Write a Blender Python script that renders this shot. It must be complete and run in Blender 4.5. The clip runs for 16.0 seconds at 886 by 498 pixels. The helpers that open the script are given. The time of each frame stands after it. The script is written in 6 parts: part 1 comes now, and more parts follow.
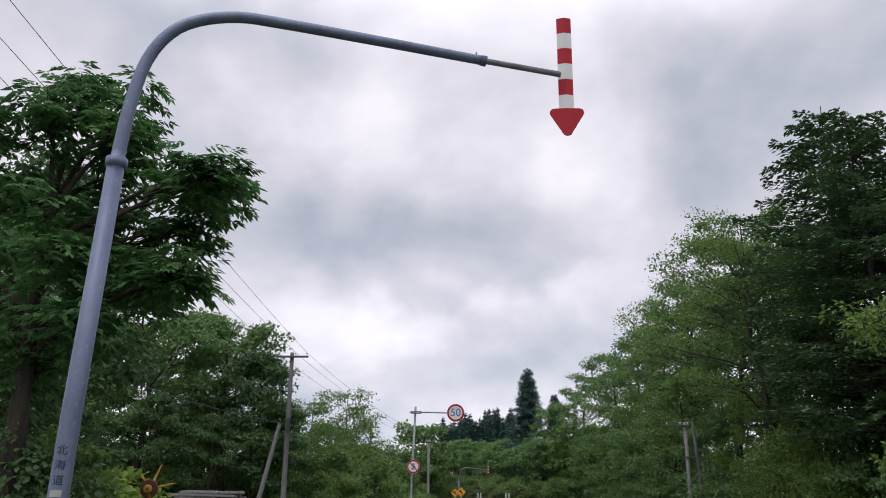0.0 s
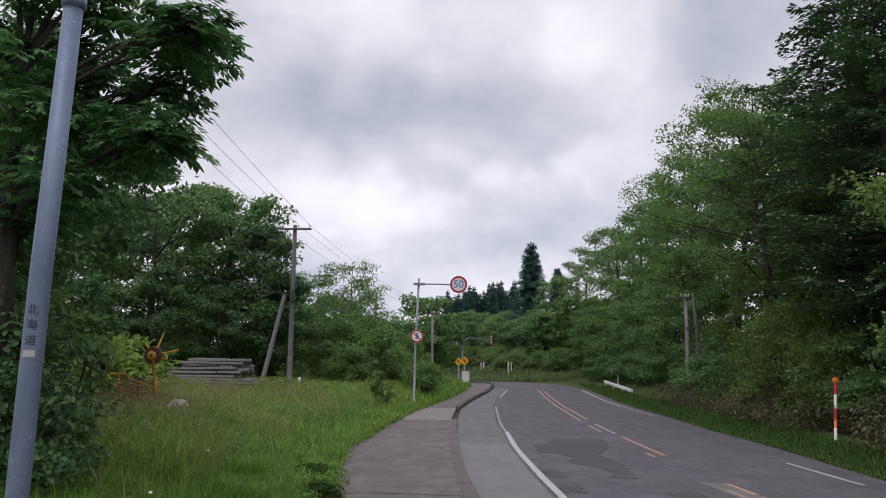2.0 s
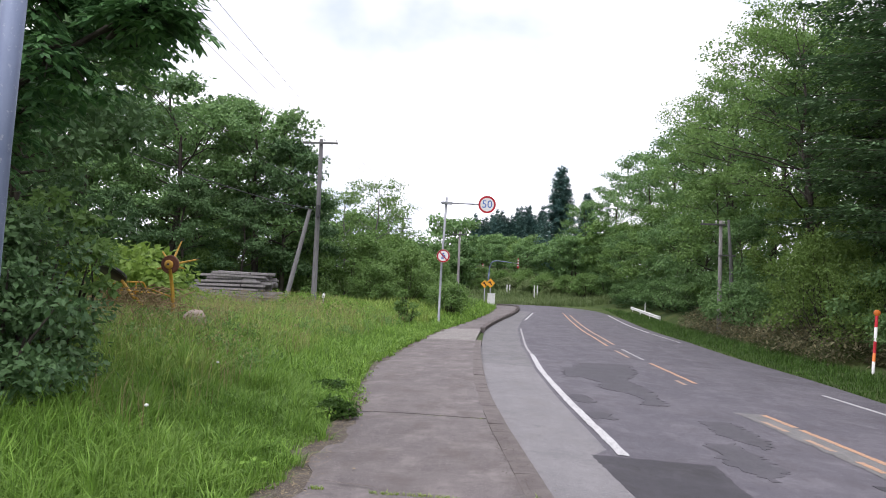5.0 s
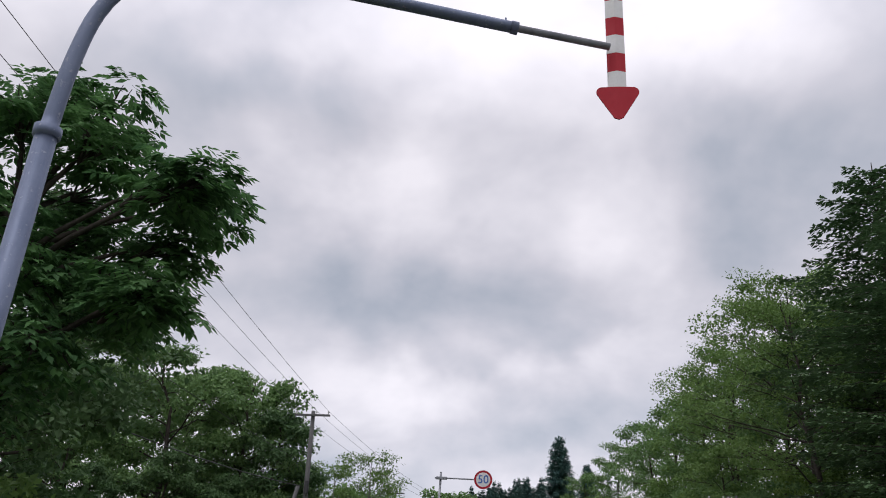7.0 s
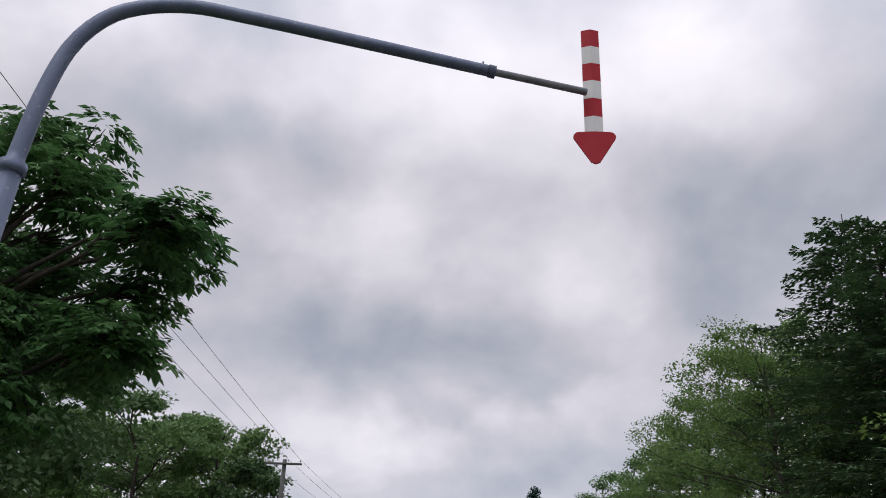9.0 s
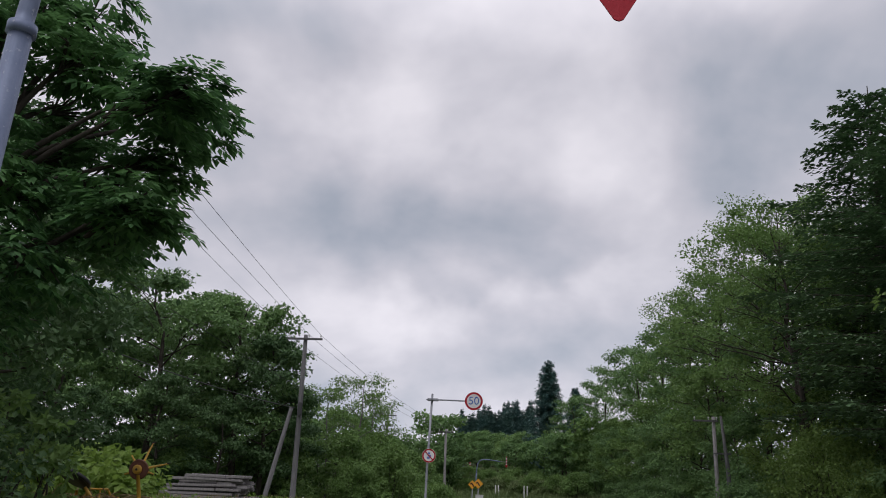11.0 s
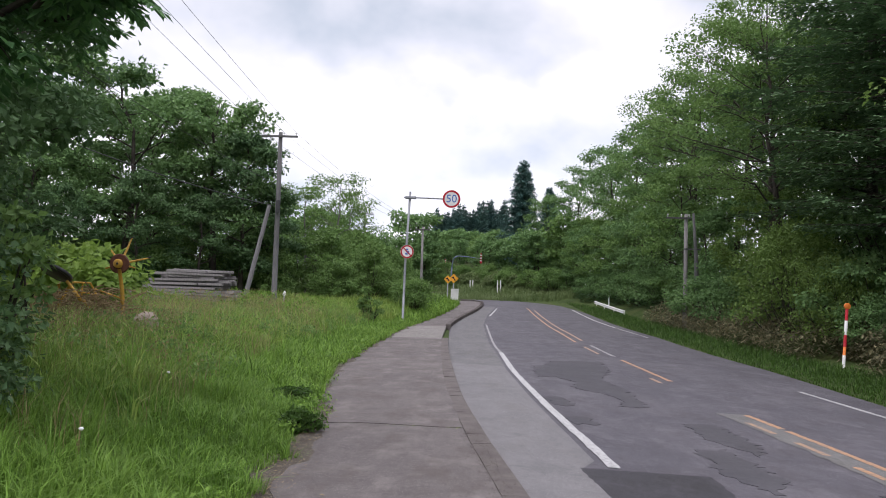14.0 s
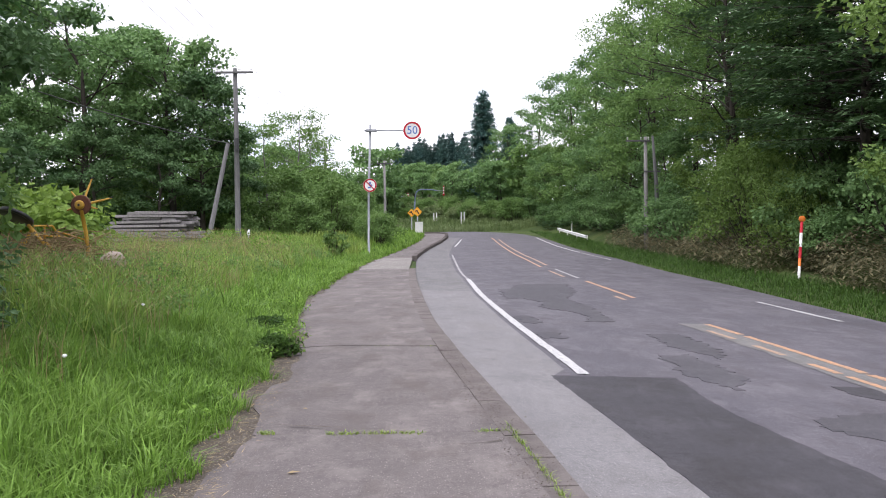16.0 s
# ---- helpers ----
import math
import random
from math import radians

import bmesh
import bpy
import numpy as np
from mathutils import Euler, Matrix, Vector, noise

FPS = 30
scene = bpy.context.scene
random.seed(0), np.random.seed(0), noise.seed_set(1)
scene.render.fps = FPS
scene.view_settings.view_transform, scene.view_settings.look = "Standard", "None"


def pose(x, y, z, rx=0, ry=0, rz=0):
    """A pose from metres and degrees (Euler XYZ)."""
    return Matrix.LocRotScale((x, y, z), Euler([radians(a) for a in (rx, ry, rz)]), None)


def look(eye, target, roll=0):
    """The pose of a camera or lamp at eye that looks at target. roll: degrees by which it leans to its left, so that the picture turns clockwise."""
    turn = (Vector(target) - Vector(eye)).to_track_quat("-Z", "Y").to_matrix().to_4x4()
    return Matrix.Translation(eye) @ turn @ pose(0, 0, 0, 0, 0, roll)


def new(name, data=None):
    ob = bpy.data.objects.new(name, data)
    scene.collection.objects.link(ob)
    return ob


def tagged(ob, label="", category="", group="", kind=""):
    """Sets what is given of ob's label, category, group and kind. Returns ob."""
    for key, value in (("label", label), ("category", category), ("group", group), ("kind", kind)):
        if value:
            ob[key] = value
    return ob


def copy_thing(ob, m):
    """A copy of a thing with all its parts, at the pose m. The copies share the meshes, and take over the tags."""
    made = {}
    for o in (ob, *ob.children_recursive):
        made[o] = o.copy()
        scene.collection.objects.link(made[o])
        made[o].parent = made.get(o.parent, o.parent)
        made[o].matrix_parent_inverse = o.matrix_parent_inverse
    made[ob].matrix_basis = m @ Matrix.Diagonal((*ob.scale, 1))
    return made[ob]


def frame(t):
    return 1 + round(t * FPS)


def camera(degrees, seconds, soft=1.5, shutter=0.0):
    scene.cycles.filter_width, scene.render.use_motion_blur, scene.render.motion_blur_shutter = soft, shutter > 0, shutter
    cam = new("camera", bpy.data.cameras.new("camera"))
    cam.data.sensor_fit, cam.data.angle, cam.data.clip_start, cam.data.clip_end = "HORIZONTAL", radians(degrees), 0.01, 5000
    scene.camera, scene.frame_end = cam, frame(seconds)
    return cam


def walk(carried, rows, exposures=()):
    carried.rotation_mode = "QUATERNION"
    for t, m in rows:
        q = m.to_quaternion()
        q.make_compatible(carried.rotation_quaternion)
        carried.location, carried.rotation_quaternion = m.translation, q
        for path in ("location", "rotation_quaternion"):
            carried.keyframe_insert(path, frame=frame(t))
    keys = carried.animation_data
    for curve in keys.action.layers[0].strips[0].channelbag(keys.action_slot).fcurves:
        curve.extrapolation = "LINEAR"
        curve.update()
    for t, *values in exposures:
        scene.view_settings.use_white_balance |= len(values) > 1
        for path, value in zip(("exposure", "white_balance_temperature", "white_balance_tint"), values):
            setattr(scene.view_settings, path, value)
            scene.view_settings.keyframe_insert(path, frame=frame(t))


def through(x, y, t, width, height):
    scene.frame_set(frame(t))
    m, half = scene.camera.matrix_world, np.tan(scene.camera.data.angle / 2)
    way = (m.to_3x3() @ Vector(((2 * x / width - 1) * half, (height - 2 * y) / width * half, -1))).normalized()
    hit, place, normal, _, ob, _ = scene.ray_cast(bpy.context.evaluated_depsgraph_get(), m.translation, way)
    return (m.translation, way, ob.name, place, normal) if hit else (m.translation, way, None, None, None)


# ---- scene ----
cam = camera(57.0, 16.0, soft=1.0)
PATH = [
    (0, look((0.244, -2.023, 1.78), (0.134, -0.118, 2.38), 0.7)),
    (0.5, look((0.316, -1.921, 1.809), (0.147, -0.027, 2.427), 1.7)),
    (1, look((0.39, -1.85, 1.802), (0.205, 0.055, 2.382), 1.8)),
    (1.5, look((0.369, -1.726, 1.75), (0.22, 0.216, 2.204), 1.0)),
    (2, look((0.332, -1.595, 1.732), (0.209, 0.378, 2.035), 0.8)),
    (2.5, look((0.332, -1.452, 1.673), (0.194, 0.532, 1.886), 1.7)),
    (3, look((0.454, -1.257, 1.684), (0.282, 0.729, 1.84), 2.6)),
    (3.2, look((0.473, -1.199, 1.7), (0.293, 0.788, 1.828), 2.7)),
    (5.3, look((0.27, -0.561, 1.649), (0.079, 1.427, 1.762), 2.5)),
    (5.5, look((0.301, -0.5, 1.677), (0.079, 1.481, 1.845), 2.3)),
    (6, look((0.349, -0.515, 1.831), (0.089, 1.419, 2.27), 2.8)),
    (6.5, look((0.319, -0.508, 1.861), (0.089, 1.372, 2.504), 2.8)),
    (7, look((0.267, -0.48, 1.857), (0.078, 1.366, 2.603), 2.6)),
    (7.5, look((0.282, -0.389, 1.882), (0.083, 1.437, 2.674), 3.3)),
    (8, look((0.308, -0.383, 1.878), (0.109, 1.424, 2.712), 3.5)),
    (8.2, look((0.306, -0.377, 1.877), (0.119, 1.422, 2.731), 3.3)),
    (10.3, look((0.208, -0.421, 1.871), (0.109, 1.411, 2.668), 2.6)),
    (10.5, look((0.216, -0.435, 1.83), (0.11, 1.418, 2.573), 2.3)),
    (11, look((0.242, -0.328, 1.769), (0.077, 1.579, 2.349), 2.3)),
    (11.5, look((0.194, -0.055, 1.797), (-0.018, 1.891, 2.206), 2.2)),
    (12, look((0.256, -0.058, 1.739), (0.09, 1.918, 2.005), 2.0)),
    (12.5, look((0.147, 0.084, 1.733), (0.071, 2.075, 1.914), 2.4)),
    (13, look((0.112, 0.125, 1.722), (0.058, 2.12, 1.86), 2.9)),
    (13.5, look((0.081, 0.139, 1.712), (0.0, 2.133, 1.831), 2.7)),
    (14, look((0.064, 0.133, 1.71), (-0.028, 2.129, 1.815), 2.0)),
    (14.5, look((0.058, 0.179, 1.68), (0.014, 2.177, 1.767), 1.6)),
    (15, look((0.05, 0.126, 1.637), (0.072, 2.125, 1.676), 1.0)),
    (15.5, look((0.034, 0.015, 1.58), (0.068, 2.015, 1.556), 0.1)),
    (16, look((0.013, -0.018, 1.546), (0.013, 1.981, 1.492), -0.5)),
]
STOPS = [(0, 0.0), (1.0, 0.0), (2.0, 0.0), (2.5, 0.1), (3.0, 0.3), (5.5, 0.95), (6.0, 0.35), (6.5, 0.05), (7.0, -0.13), (8.2, -0.23), (10.3, -0.4),
         (11.0, -0.3), (11.5, -0.08), (12.0, 0.0), (12.5, 0.18), (13.5, 0.42), (15.0, 0.66), (15.5, 0.75), (16.0, 1.05)]
EXPOSURES = [(t, stops, 6330, 14.5) for t, stops in STOPS]
walk(cam, PATH, EXPOSURES)

# ---- sky and sun: a bright overcast day ----
world = bpy.data.worlds.new("overcast_sky")
world.use_nodes = True
scene.world = world
wt = world.node_tree
wt.nodes.clear()


def wnode(kind, **props):
    n = wt.nodes.new(kind)
    for k, v in props.items():
        if k == "operation":
            n.operation = v
        elif k == "blend":
            n.blend_type = v
    return n


w_out, w_bg = wnode("ShaderNodeOutputWorld"), wnode("ShaderNodeBackground")
w_sky = wnode("ShaderNodeTexSky")
w_sky.sky_type, w_sky.sun_disc = "NISHITA", False
w_sky.sun_elevation, w_sky.sun_rotation = radians(48), radians(200)
w_co = wnode("ShaderNodeTexCoord")
w_sep = wnode("ShaderNodeSeparateXYZ")
wt.links.new(w_co.outputs["Generated"], w_sep.inputs[0])
# cloud deck: the direction laid on a flat ceiling, so that clouds flatten towards the horizon
w_h = wnode("ShaderNodeMath", operation="ADD")
w_h.inputs[1].default_value = 0.7
w_abs = wnode("ShaderNodeMath", operation="ABSOLUTE")
wt.links.new(w_sep.outputs[2], w_abs.inputs[0])
wt.links.new(w_abs.outputs[0], w_h.inputs[0])
w_div = wnode("ShaderNodeVectorMath", operation="DIVIDE")
w_cmb = wnode("ShaderNodeCombineXYZ")
for i in range(3):
    wt.links.new(w_h.outputs[0], w_cmb.inputs[i])
wt.links.new(w_co.outputs["Generated"], w_div.inputs[0])
wt.links.new(w_cmb.outputs[0], w_div.inputs[1])
w_n1 = wnode("ShaderNodeTexNoise")
w_n1.inputs["Scale"].default_value, w_n1.inputs["Detail"].default_value, w_n1.inputs["Roughness"].default_value = 3.6, 5.0, 0.5
w_n1.inputs["Distortion"].default_value = 0.12
wt.links.new(w_div.outputs[0], w_n1.inputs["Vector"])
# banks and bright breaks in the cloud over the road, with frayed edges
w_fray = wnode("ShaderNodeTexNoise")
w_fray.inputs["Scale"].default_value, w_fray.inputs["Detail"].default_value, w_fray.inputs["Roughness"].default_value = 5.5, 4.0, 0.5
wt.links.new(w_co.outputs["Generated"], w_fray.inputs["Vector"])
w_off = wnode("ShaderNodeVectorMath", operation="SUBTRACT")
w_off.inputs[1].default_value = (0.5, 0.5, 0.5)
wt.links.new(w_fray.outputs["Color"], w_off.inputs[0])
w_warp = wnode("ShaderNodeVectorMath", operation="SCALE")
w_warp.inputs["Scale"].default_value = 0.22
wt.links.new(w_off.outputs[0], w_warp.inputs[0])
w_dir = wnode("ShaderNodeVectorMath", operation="ADD")
wt.links.new(w_co.outputs["Generated"], w_dir.inputs[0])
wt.links.new(w_warp.outputs[0], w_dir.inputs[1])
# direction, breadth and height as shares of the distance, and how much darker or brighter
CLOUDS = [((-0.086, 0.948, 0.306), 0.18, 0.07, -0.15),
          ((0.022, 0.928, 0.371), 0.09, 0.08, -0.06),
          ((-0.114, 0.969, 0.218), 0.05, 0.03, +0.10),
          ((0.057, 0.966, 0.253), 0.08, 0.03, +0.11),
          ((-0.039, 0.975, 0.219), 0.04, 0.02, -0.05),
          ((-0.251, 0.814, 0.523), 0.12, 0.05, -0.08),
          ((-0.218, 0.89, 0.402), 0.12, 0.08, +0.08),
          ((-0.327, 0.726, 0.605), 0.15, 0.05, +0.09),
          ((0.263, 0.841, 0.473), 0.17, 0.10, -0.06),
          ((0.129, 0.92, 0.37), 0.08, 0.06, +0.05),
          ((-0.147, 0.979, 0.141), 0.21, 0.03, -0.05),
          ((-0.062, 0.839, 0.54), 0.05, 0.04, -0.05),
          ((0.219, 0.754, 0.62), 0.14, 0.06, +0.05)]
w_sum = w_n1.outputs["Fac"]
for toward, broad, high, amount in CLOUDS:
    w_sub = wnode("ShaderNodeVectorMath", operation="SUBTRACT")
    w_sub.inputs[1].default_value = toward
    wt.links.new(w_dir.outputs[0], w_sub.inputs[0])
    w_scl = wnode("ShaderNodeVectorMath", operation="MULTIPLY")
    w_scl.inputs[1].default_value = (0.6 / broad, 0.4 / broad, 0.6 / high)
    wt.links.new(w_sub.outputs[0], w_scl.inputs[0])
    w_len = wnode("ShaderNodeVectorMath", operation="LENGTH")
    wt.links.new(w_scl.outputs[0], w_len.inputs[0])
    w_bank = wnode("ShaderNodeMapRange")
    w_bank.interpolation_type = "SMOOTHSTEP"
    w_bank.inputs["From Min"].default_value, w_bank.inputs["From Max"].default_value = 0.1, 1.0
    w_bank.inputs["To Min"].default_value, w_bank.inputs["To Max"].default_value = amount, 0.0
    wt.links.new(w_len.outputs["Value"], w_bank.inputs["Value"])
    w_add = wnode("ShaderNodeMath", operation="ADD")
    wt.links.new(w_sum, w_add.inputs[0])
    wt.links.new(w_bank.outputs[0], w_add.inputs[1])
    w_sum = w_add.outputs[0]
w_ramp = wnode("ShaderNodeValToRGB")
cr = w_ramp.color_ramp
cr.elements[0].position, cr.elements[0].color = 0.29, (0.44, 0.485, 0.55, 1)
cr.elements[1].position, cr.elements[1].color = 0.66, (1.0, 0.975, 1.0, 1)
mid = cr.elements.new(0.48)
mid.color = (0.71, 0.705, 0.75, 1)
wt.links.new(w_sum, w_ramp.inputs[0])
w_mix = wnode("ShaderNodeMix")
w_mix.data_type = "RGBA"
w_mix.inputs[0].default_value = 0.94
w_dim = wnode("ShaderNodeVectorMath", operation="MULTIPLY")
w_dim.inputs[1].default_value = (0.1, 0.1, 0.1)
wt.links.new(w_sky.outputs[0], w_dim.inputs[0])
wt.links.new(w_dim.outputs[0], w_mix.inputs[6])
wt.links.new(w_ramp.outputs[0], w_mix.inputs[7])
wt.links.new(w_mix.outputs[2], w_bg.inputs[0])
# an overcast sky is brighter overhead, and thins to a pale strip low down
w_zen = wnode("ShaderNodeMapRange")
w_zen.inputs["From Min"].default_value, w_zen.inputs["From Max"].default_value = 0.5, 1.0
w_zen.inputs["To Min"].default_value, w_zen.inputs["To Max"].default_value = 1.0, 2.2
wt.links.new(w_sep.outputs[2], w_zen.inputs["Value"])
w_low = wnode("ShaderNodeMapRange")
w_low.inputs["From Min"].default_value, w_low.inputs["From Max"].default_value = 0.05, 0.32
w_low.inputs["To Min"].default_value, w_low.inputs["To Max"].default_value = 1.2, 1.0
wt.links.new(w_sep.outputs[2], w_low.inputs["Value"])
w_gain = wnode("ShaderNodeMath", operation="MULTIPLY")
wt.links.new(w_zen.outputs[0], w_gain.inputs[0])
wt.links.new(w_low.outputs[0], w_gain.inputs[1])
wt.links.new(w_gain.outputs[0], w_bg.inputs[1])
wt.links.new(w_bg.outputs[0], w_out.inputs[0])

sun = new("sun", bpy.data.lights.new("sun", "SUN"))
sun.data.energy, sun.data.angle, sun.data.color = 0.7, radians(25), (1.0, 0.97, 0.92)
sun.matrix_world = look((0, 0, 30), (6, 14, 0))


# ---- materials ----
class Nodes:
    """A small writer of node materials."""

    def __init__(self, name):
        self.mat = bpy.data.materials.new(name)
        self.mat.use_nodes = True
        self.t = self.mat.node_tree
        self.bsdf = self.t.nodes["Principled BSDF"]
        self.out = self.t.nodes["Material Output"]

    def node(self, kind):
        return self.t.nodes.new(kind)

    def link(self, a, b):
        self.t.links.new(a, b)

    def pos(self):
        return self.node("ShaderNodeNewGeometry").outputs["Position"]

    def obj(self):
        return self.node("ShaderNodeTexCoord").outputs["Object"]

    def noise(self, scale, detail=4.0, rough=0.55, vec=None, stretch=None):
        n = self.node("ShaderNodeTexNoise")
        n.inputs["Scale"].default_value, n.inputs["Detail"].default_value, n.inputs["Roughness"].default_value = scale, detail, rough
        v = vec or self.pos()
        if stretch:
            m = self.node("ShaderNodeVectorMath")
            m.operation = "MULTIPLY"
            m.inputs[1].default_value = stretch
            self.link(v, m.inputs[0])
            v = m.outputs[0]
        self.link(v, n.inputs["Vector"])
        return n.outputs["Fac"]

    def ramp(self, fac, *stops):
        r = self.node("ShaderNodeValToRGB")
        e = r.color_ramp.elements
        while len(e) < len(stops):
            e.new(0.5)
        for el, (p, c) in zip(e, stops):
            el.position = p
            el.color = (*c, 1) if len(c) == 3 else c
        self.link(fac, r.inputs[0])
        return r.outputs[0]

    def grey(self, fac, a, b, lo=0.0, hi=1.0):
        m = self.node("ShaderNodeMapRange")
        for k, v in zip(("From Min", "From Max", "To Min", "To Max"), (a, b, lo, hi)):
            m.inputs[k].default_value = v
        self.link(fac, m.inputs["Value"])
        return m.outputs[0]

    def mix(self, fac, a, b, blend="MIX"):
        m = self.node("ShaderNodeMix")
        m.data_type, m.blend_type = "RGBA", blend
        for s, v in ((m.inputs[0], fac), (m.inputs[6], a), (m.inputs[7], b)):
            if isinstance(v, (int, float)):
                s.default_value = v
            elif isinstance(v, tuple):
                s.default_value = (*v, 1)
            else:
                self.link(v, s)
        return m.outputs[2]

    def random(self):
        return self.node("ShaderNodeNewGeometry").outputs["Random Per Island"]

    def each(self):
        return self.node("ShaderNodeObjectInfo").outputs["Random"]

    def bump(self, height, strength=0.3, distance=0.01):
        b = self.node("ShaderNodeBump")
        b.inputs["Strength"].default_value, b.inputs["Distance"].default_value = strength, distance
        self.link(height, b.inputs["Height"])
        self.link(b.outputs[0], self.bsdf.inputs["Normal"])

    def done(self, color, rough=0.6, metal=0.0, spec=0.5):
        if isinstance(color, tuple):
            self.bsdf.inputs["Base Color"].default_value = (*color, 1)
        else:
            self.link(color, self.bsdf.inputs["Base Color"])
        if isinstance(rough, (int, float)):
            self.bsdf.inputs["Roughness"].default_value = rough
        else:
            self.link(rough, self.bsdf.inputs["Roughness"])
        self.bsdf.inputs["Metallic"].default_value = metal
        self.bsdf.inputs["Specular IOR Level"].default_value = spec
        return self.mat


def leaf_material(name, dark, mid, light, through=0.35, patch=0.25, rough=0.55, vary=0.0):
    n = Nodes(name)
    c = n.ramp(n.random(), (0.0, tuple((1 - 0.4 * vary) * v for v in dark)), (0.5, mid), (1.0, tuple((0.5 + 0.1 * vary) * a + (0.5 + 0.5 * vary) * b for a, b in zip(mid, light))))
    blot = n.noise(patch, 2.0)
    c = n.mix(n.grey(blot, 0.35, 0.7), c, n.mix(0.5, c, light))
    # bough contrast put into the colour: metre-sized noise lightens some boughs
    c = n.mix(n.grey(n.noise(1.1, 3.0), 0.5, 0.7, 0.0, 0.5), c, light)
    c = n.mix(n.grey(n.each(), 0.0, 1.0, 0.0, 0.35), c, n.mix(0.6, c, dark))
    n.done(c, rough, spec=0.22)
    tr = n.node("ShaderNodeBsdfTranslucent")
    n.link(c, tr.inputs[0])
    m = n.node("ShaderNodeMixShader")
    m.inputs[0].default_value = through
    n.link(n.bsdf.outputs[0], m.inputs[1])
    n.link(tr.outputs[0], m.inputs[2])
    n.link(m.outputs[0], n.out.inputs[0])
    return n.mat


def bark_material(name, a, b):
    n = Nodes(name)
    f = n.noise(9.0, 6.0, 0.65, n.obj(), (1.0, 1.0, 0.25))
    c = n.ramp(f, (0.3, a), (0.7, b))
    n.bump(f, 0.7, 0.03)
    return n.done(c, 0.9, spec=0.2)


def paint_material(name, color, grime=(0.12, 0.11, 0.1), dirt=0.35, rough=0.5, metal=0.0):
    n = Nodes(name)
    f = n.noise(4.0, 6.0, 0.6, n.obj())
    g = n.noise(45.0, 3.0, 0.6, n.obj())
    c = n.mix(n.grey(f, 0.45, 0.8, 0.0, dirt), color, grime)
    c = n.mix(n.grey(g, 0.4, 0.75, 0.0, 0.12), c, grime)
    n.bump(g, 0.08, 0.002)
    return n.done(c, n.grey(f, 0.3, 0.8, rough - 0.1, rough + 0.15), metal)


def asphalt(name, dark, light, worn, mottle=None, grit=2.2, blotch=0.6):
    n = Nodes(name)
    grain = n.noise(120.0, 3.0, 0.7)
    vo = n.node("ShaderNodeTexVoronoi")
    vo.inputs["Scale"].default_value = 95.0
    n.link(n.pos(), vo.inputs["Vector"])
    big = n.noise(0.35, 5.0, 0.6)
    streak = n.noise(0.9, 4.0, 0.6, None, (1.6, 0.12, 1.0))
    pit = n.noise(22.0, 4.0, 0.7)
    c = n.ramp(grain, (0.36, tuple(0.72 * v for v in dark)), (0.66, tuple(1.18 * v for v in light)))
    c = n.mix(n.grey(big, 0.4, 0.68, 0.0, 0.55), c, worn)
    c = n.mix(n.grey(pit, 0.52, 0.7, 0.0, 0.45), c, tuple(0.6 * v for v in dark))
    c = n.mix(n.grey(n.noise(1.3, 6.0, 0.65), 0.5, 0.72, 0.0, 0.5), c, tuple(0.75 * v for v in dark))
    c = n.mix(n.grey(streak, 0.45, 0.75, 0.0, 0.5), c, dark)
    c = n.mix(n.grey(vo.outputs["Distance"], 0.0, 0.25, 0.45, 0.0), c, tuple(min(1, 1.9 * v) for v in light))
    v2 = n.node("ShaderNodeTexVoronoi")
    v2.inputs["Scale"].default_value = 62.0
    n.link(n.pos(), v2.inputs["Vector"])
    pick = n.node("ShaderNodeSeparateColor")
    n.link(v2.outputs["Color"], pick.inputs[0])
    dot = n.node("ShaderNodeMath")
    dot.operation = "MULTIPLY"
    n.link(n.grey(v2.outputs["Distance"], 0.14, 0.34, 0.85, 0.0), dot.inputs[0])
    n.link(n.grey(pick.outputs[0], 0.6, 0.82), dot.inputs[1])
    c = n.mix(dot.outputs[0], c, tuple(min(1, grit * v) for v in worn))
    scuff = n.noise(1.0, 7.0, 0.72, None, (2.0, 1.1, 1.0))
    c = n.mix(n.grey(scuff, 0.5, 0.72, 0.0, blotch), c, tuple(1.22 * v for v in worn))
    stain = n.noise(1.7, 6.0, 0.7, None, (1.0, 0.5, 1.0))
    c = n.mix(n.grey(stain, 0.5, 0.68, 0.0, blotch), c, (0.95 * dark[0], 0.9 * dark[1], 0.82 * dark[2]))
    c = n.mix(n.grey(n.noise(7.0, 6.0, 0.7), 0.56, 0.66, 0.0, 0.35), c, tuple(0.55 * v for v in dark))
    if mottle:
        c = n.mix(n.grey(n.noise(2.2, 6.0, 0.7), 0.42, 0.6), c, mottle)
    n.bump(grain, 0.5, 0.006)
    return n.done(c, 0.85, spec=0.3)


M_ASPHALT = asphalt("road_asphalt", (0.060, 0.056, 0.067), (0.101, 0.095, 0.109), (0.134, 0.123, 0.135))
M_SHOULDER = asphalt("shoulder_asphalt", (0.125, 0.120, 0.124), (0.189, 0.182, 0.185), (0.195, 0.187, 0.188), None, 2.2, 0.4)
M_PATCH = asphalt("fresh_patch", (0.029, 0.028, 0.032), (0.053, 0.050, 0.057), (0.062, 0.058, 0.065), None, 1.35, 0.75)
M_WALK = asphalt("pavement_asphalt", (0.089, 0.077, 0.076), (0.140, 0.122, 0.118), (0.164, 0.144, 0.137), None, 2.1, 0.85)
M_MID = asphalt("middle_asphalt", (0.098, 0.094, 0.098), (0.158, 0.153, 0.155), (0.163, 0.157, 0.157))
M_CROSS = asphalt("driveway_concrete", (0.149, 0.137, 0.127), (0.216, 0.200, 0.186), (0.231, 0.215, 0.200))


